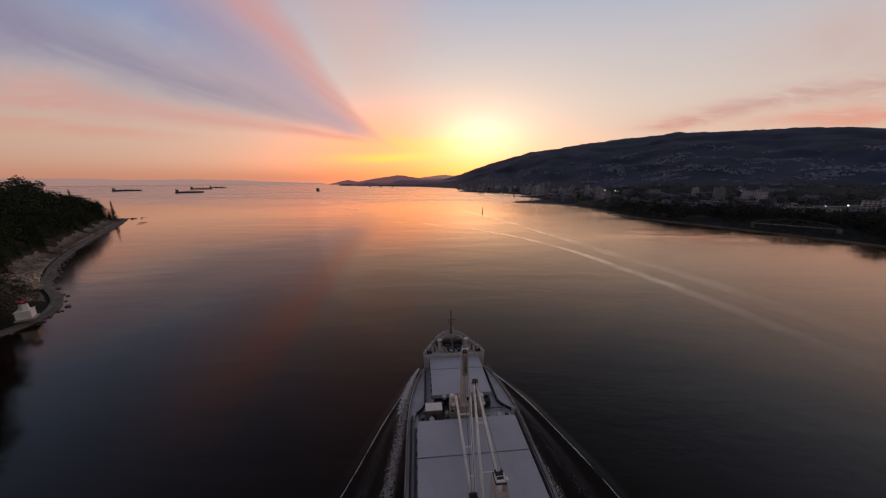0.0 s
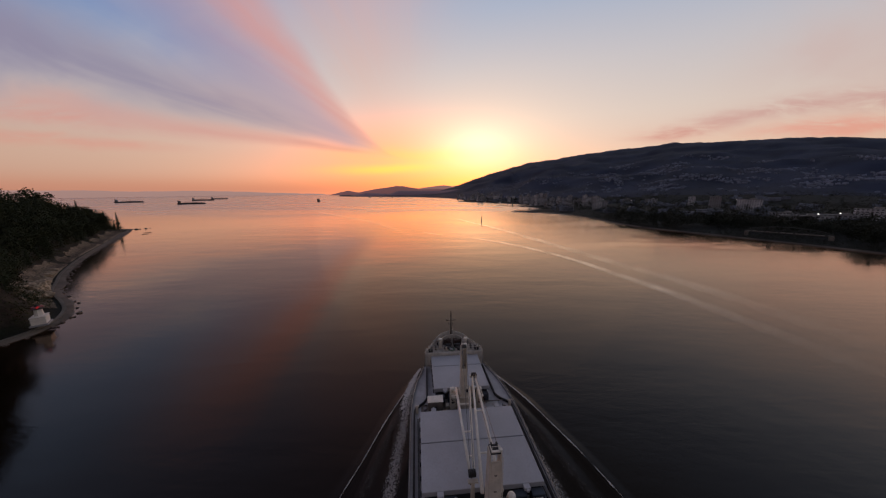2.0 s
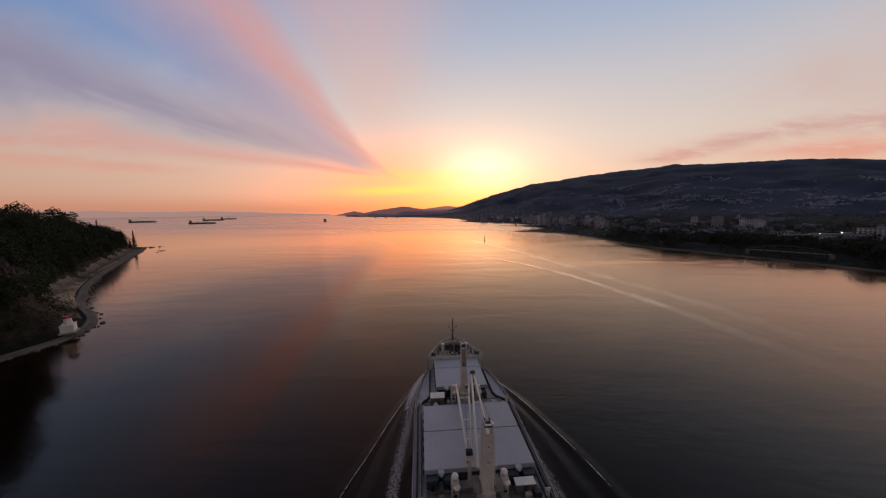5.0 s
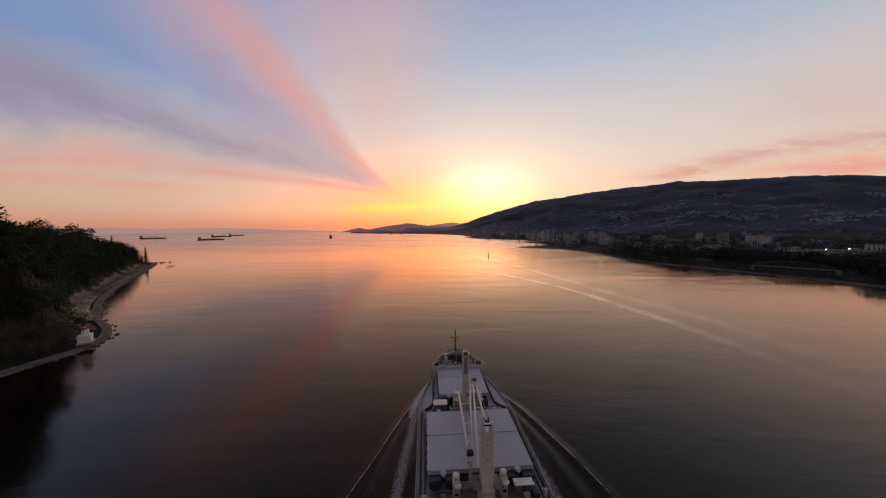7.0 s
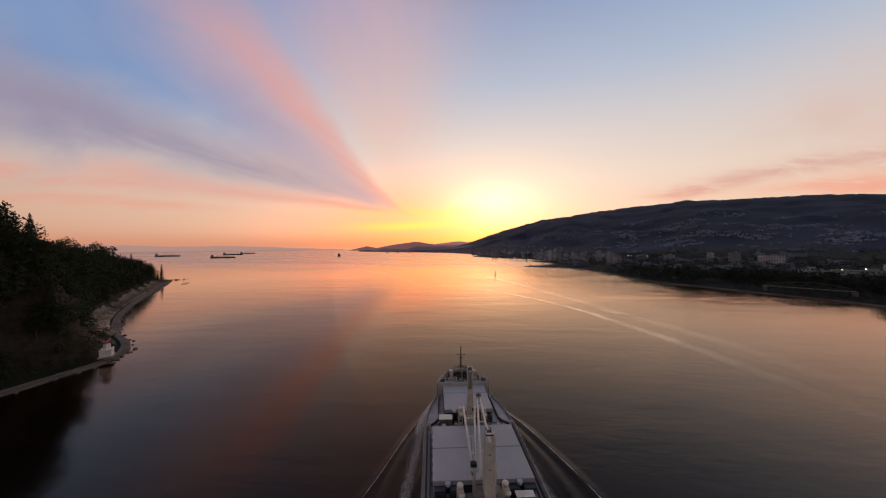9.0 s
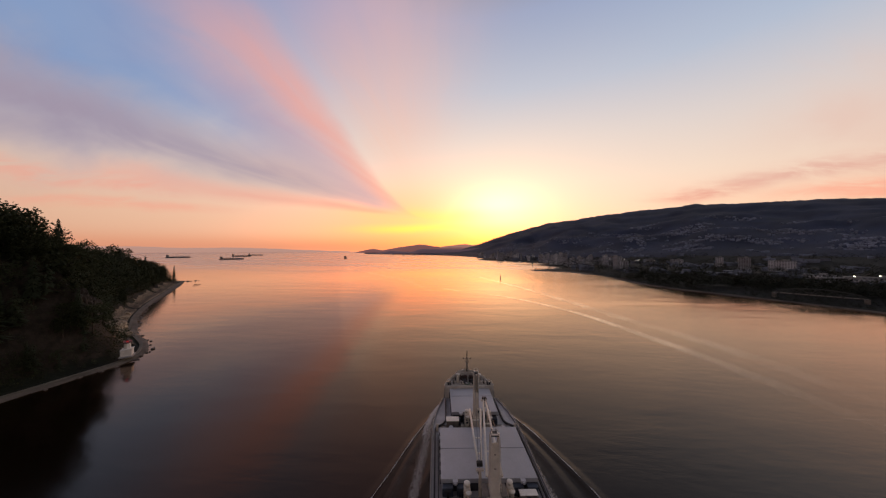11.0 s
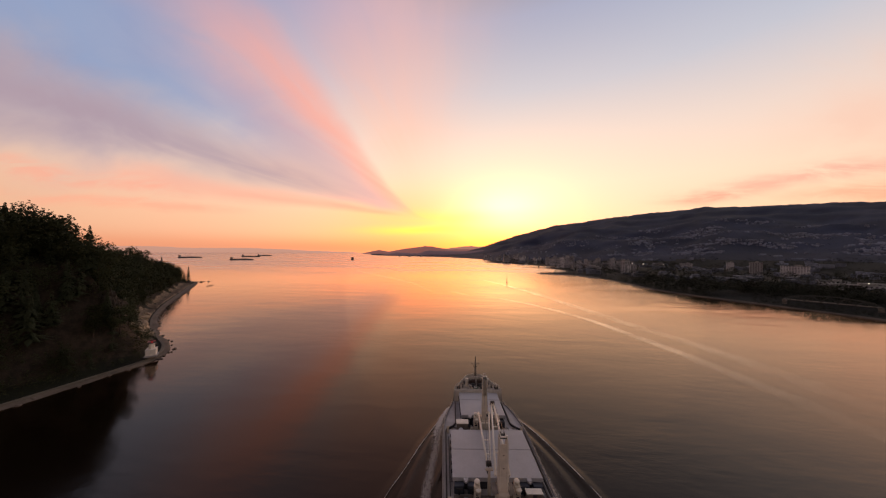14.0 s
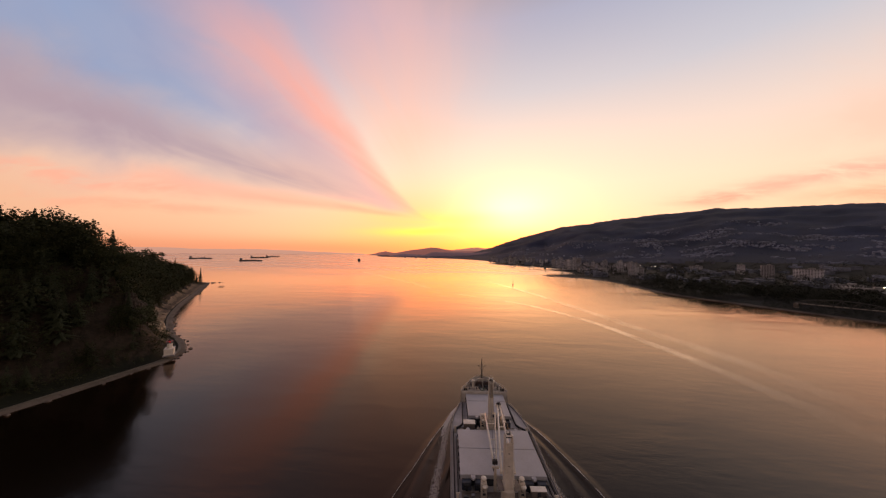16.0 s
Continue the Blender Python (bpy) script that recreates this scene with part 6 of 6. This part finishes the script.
def shore_woods():
    """Dark trees on the flats and low woods up the hill's foot."""
    rng = random.Random(41)
    near, far, hill = [], [], []
    for _ in range(60000):
        az, r = rng.uniform(9, 66), rng.uniform(300, 1750)
        x, y = polar(az, r)
        sd = signed_shore(x, y)
        if sd < 7 or (46 < az < 55 and r < 575):
            continue
        k = rough3(x, y, 17.0, 110.0, 3)
        if k < -0.32 + (0.1 if r > 900 else 0):
            continue
        z = land_z(x, y) - 0.4
        h = rng.uniform(9, 19) * (0.6 if sd < 30 else 1.0)
        if r < 700 and len(near) < 1500:
            near.append((x, y, z, h))
        elif r >= 700 and len(far) < 3200:
            far.append((x, y, z, h))
        if len(near) >= 1500 and len(far) >= 3200:
            break
    for _ in range(900):
        az, r = rng.uniform(44, 57), rng.uniform(380, 600)
        x, y = polar(az, r)
        if signed_shore(x, y) > 6:
            near.append((x, y, land_z(x, y) - 0.4, rng.uniform(2.5, 5.5)))
    for i, p in enumerate(SHORE_LINE[2:95]):
        a, b = SHORE_LINE[i + 1], SHORE_LINE[i + 3]
        d = (b - a).normalized()
        for _ in range(9):
            k, s = rng.uniform(3.0, 9.0), rng.uniform(-6, 6)
            x, y = p.x + d.y * k + d.x * s, p.y - d.x * k + d.y * s
            near.append((x, y, 0.5, rng.uniform(1.5, 4.5)))
    for _ in range(3400):
        az, r = rng.uniform(4, 62), rng.uniform(1650, 2900)
        x, y = polar(az, r)
        hill.append((x, y, land_z(x, y) - 1.5, rng.uniform(6, 13)))
    scatter("shore_wood", near, SHORE_LEAF, "dark broadleaf wood along the river mouth", 13, True)
    scatter("flat_land_wood", far, SHORE_LEAF, "dark trees between the town buildings", 8, True)
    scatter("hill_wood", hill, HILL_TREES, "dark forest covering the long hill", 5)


# leaf colours carry the same painted haze blue as the slope under them
HILL_TREES = foliage("hazed_hill_trees", (0.019, 0.028, 0.050, 1), (0.027, 0.037, 0.062, 1))
shore_woods()


def street_lamps():
    lamp = None
    for az, r in ((31.6, 1240), (29.6, 1250), (31.1, 1260), (33.7, 1230), (52.6, 740), (54.2, 780), (24.5, 1500), (41.0, 1400), (46.0, 1500)):
        x, y = polar(az, r)
        g = land_z(x, y)
        if lamp is None:
            lamp = thing("street_lamp", x, y, g, 0, "tall street lamp with a bright white light", "lamp", "street lamps")
            bm = bmesh.new()
            rod(bm, (0, 0, -1), (0, 0, 17.5), 0.16, 0.1, 8)
            rod(bm, (0, 0, 17.4), (0, -1.6, 18.0), 0.08, 0.07, 6)
            part("pole", bm, STEEL, lamp)
            bm = bmesh.new()
            box(bm, 0, -1.8, 18.0, 1.2, 1.2, 0.8, bevel=0.1)
            part("lamp_head", bm, LAMP_WHITE, lamp, "glowing white lamp head")
        else:
            copy_thing(lamp, pose(x, y, g, 0, 0, r % 90))


street_lamps()


def pier(x, y, turn, length):
    p = thing("pier", x, y, 0, turn, "low dark timber pier on piles", "pier")
    bm = bmesh.new()
    box(bm, 0, 0, 2.6, length, 5, 0.5, bevel=0.05)
    part("pier_deck", bm, DECK_DARK, p)
    for i in range(int(length / 8)):
        for s in (-1, 1):
            bm = bmesh.new()
            u = -length / 2 + 3 + i * 8
            rod(bm, (u, s * 2, -1.5), (u, s * 2, 2.5), 0.3, seg=7)
            part("pile", bm, BARK, p)


pier(268, 1082, -8, 90)


def truss_bridge():
    x, y = polar(50.3, 545)
    t = thing("truss_bridge", x, y, land_z(x, y), -50, "dark steel truss railway bridge near the river mouth", "bridge")
    L, H, W = 70.0, 7.0, 5.5
    bm = bmesh.new()
    box(bm, 0, 0, 5.0, L, W, 0.7)
    part("bridge_deck", bm, DECK_DARK, t)
    for s in (-1, 1):
        prev = None
        for i in range(13):
            u = -L / 2 + L * i / 12
            top = 5.2 + H * math.sin(math.pi * i / 12) ** 0.6 if 0 < i < 12 else 5.2
            bm = bmesh.new()
            rod(bm, (u, s * W / 2, 5.0), (u, s * W / 2, top + 0.05), 0.28, seg=6)
            part("truss_post", bm, TRUSS, t)
            if prev:
                bm = bmesh.new()
                rod(bm, (prev[0], s * W / 2, prev[1]), (u, s * W / 2, top), 0.34, seg=6)
                part("top_chord", bm, TRUSS, t)
                bm = bmesh.new()
                rod(bm, (prev[0], s * W / 2, prev[1] if i % 2 else 5.0), (u, s * W / 2, 5.0 if i % 2 else top), 0.24, seg=6)
                part("brace", bm, TRUSS, t)
            prev = (u, top)
    for u in (-L / 2 + 2, L / 2 - 2):
        bm = bmesh.new()
        box(bm, u, 0, 1.8, 4, W + 2, 6.2, taper=0.85)
        part("pier_block", bm, DECK_DARK, t)


TRUSS = surface("truss_paint", (0.045, 0.05, 0.045), 0.7, 0, 0.2, 0.2, 1.0, 0.1, 2.0)
truss_bridge()


# ---- small craft under the far shore ----
def motor_yacht(az, r, turn, k):
    x, y = polar(az, r)
    b = thing("motor_yacht", x, y, 0, turn, "small white motor yacht moored under the far shore", "boat", "moored yachts")
    bm = bmesh.new()
    rows = [[(s * w * f * k, l * k, z * k) for s, f, z in ((-1, 0.7, -0.4), (-1, 1, 1.9), (1, 1, 1.9), (1, 0.7, -0.4))] for l, w in ((-9, 2.6), (0, 2.9), (6, 2.0), (9.5, 0.15))]
    vs = [[bm.verts.new(c) for c in q] for q in rows]
    for p, q in zip(vs, vs[1:]):
        for i in range(4):
            bm.faces.new((p[i], q[i], q[(i + 1) % 4], p[(i + 1) % 4]))
    bm.faces.new(vs[0])
    bm.faces.new(vs[-1][::-1])
    part("hull", bm, WHITE, b)
    bm = bmesh.new()
    box(bm, 0, -1.5 * k, 3.0 * k, 4.2 * k, 9 * k, 2.2 * k, bevel=0.3 * k, taper=0.85)
    cab = part("cabin", bm, WHITE, b)
    bm = bmesh.new()
    box(bm, 0, -1.4 * k, 3.2 * k, 4.25 * k, 8.2 * k, 0.7 * k)
    part("window_band", bm, WINDOW, cab)
    bm = bmesh.new()
    box(bm, 0, -2.5 * k, 4.8 * k, 3.2 * k, 4.5 * k, 1.4 * k, bevel=0.2 * k)
    part("flying_bridge", bm, WHITE, b)


for az, r, turn, k in ((-12.6, 2600, 80, 1.5), (-10.6, 2550, 95, 1.7), (-8.4, 2500, 70, 1.4), (12.2, 1360, 60, 0.9), (9.4, 1420, 110, 0.8)):
    motor_yacht(az, r, turn, k)


def drift_log(x, y, turn, length):
    b = new("drift_log", None)
    b.matrix_basis = pose(x, y, 0.1, 0, 0, turn)
    tagged(b, "dark drifting log afloat off the point", "log", "drift logs")
    bm = bmesh.new()
    rod(bm, (-length / 2, 0, 0), (length / 2, 0, 0.05), 0.35, 0.25, 8)
    part("stem", bm, BARK, b)
    bm = bmesh.new()
    rod(bm, (length * 0.2, 0, 0), (length * 0.3, 0.8, 0.5), 0.1, 0.05, 6)
    part("branch_stub", bm, BARK, b)


for x, y, turn, length in ((-430, 452, 20, 9), (-418, 436, 60, 7), (-462, 482, 130, 8)):
    drift_log(x, y, turn, length)
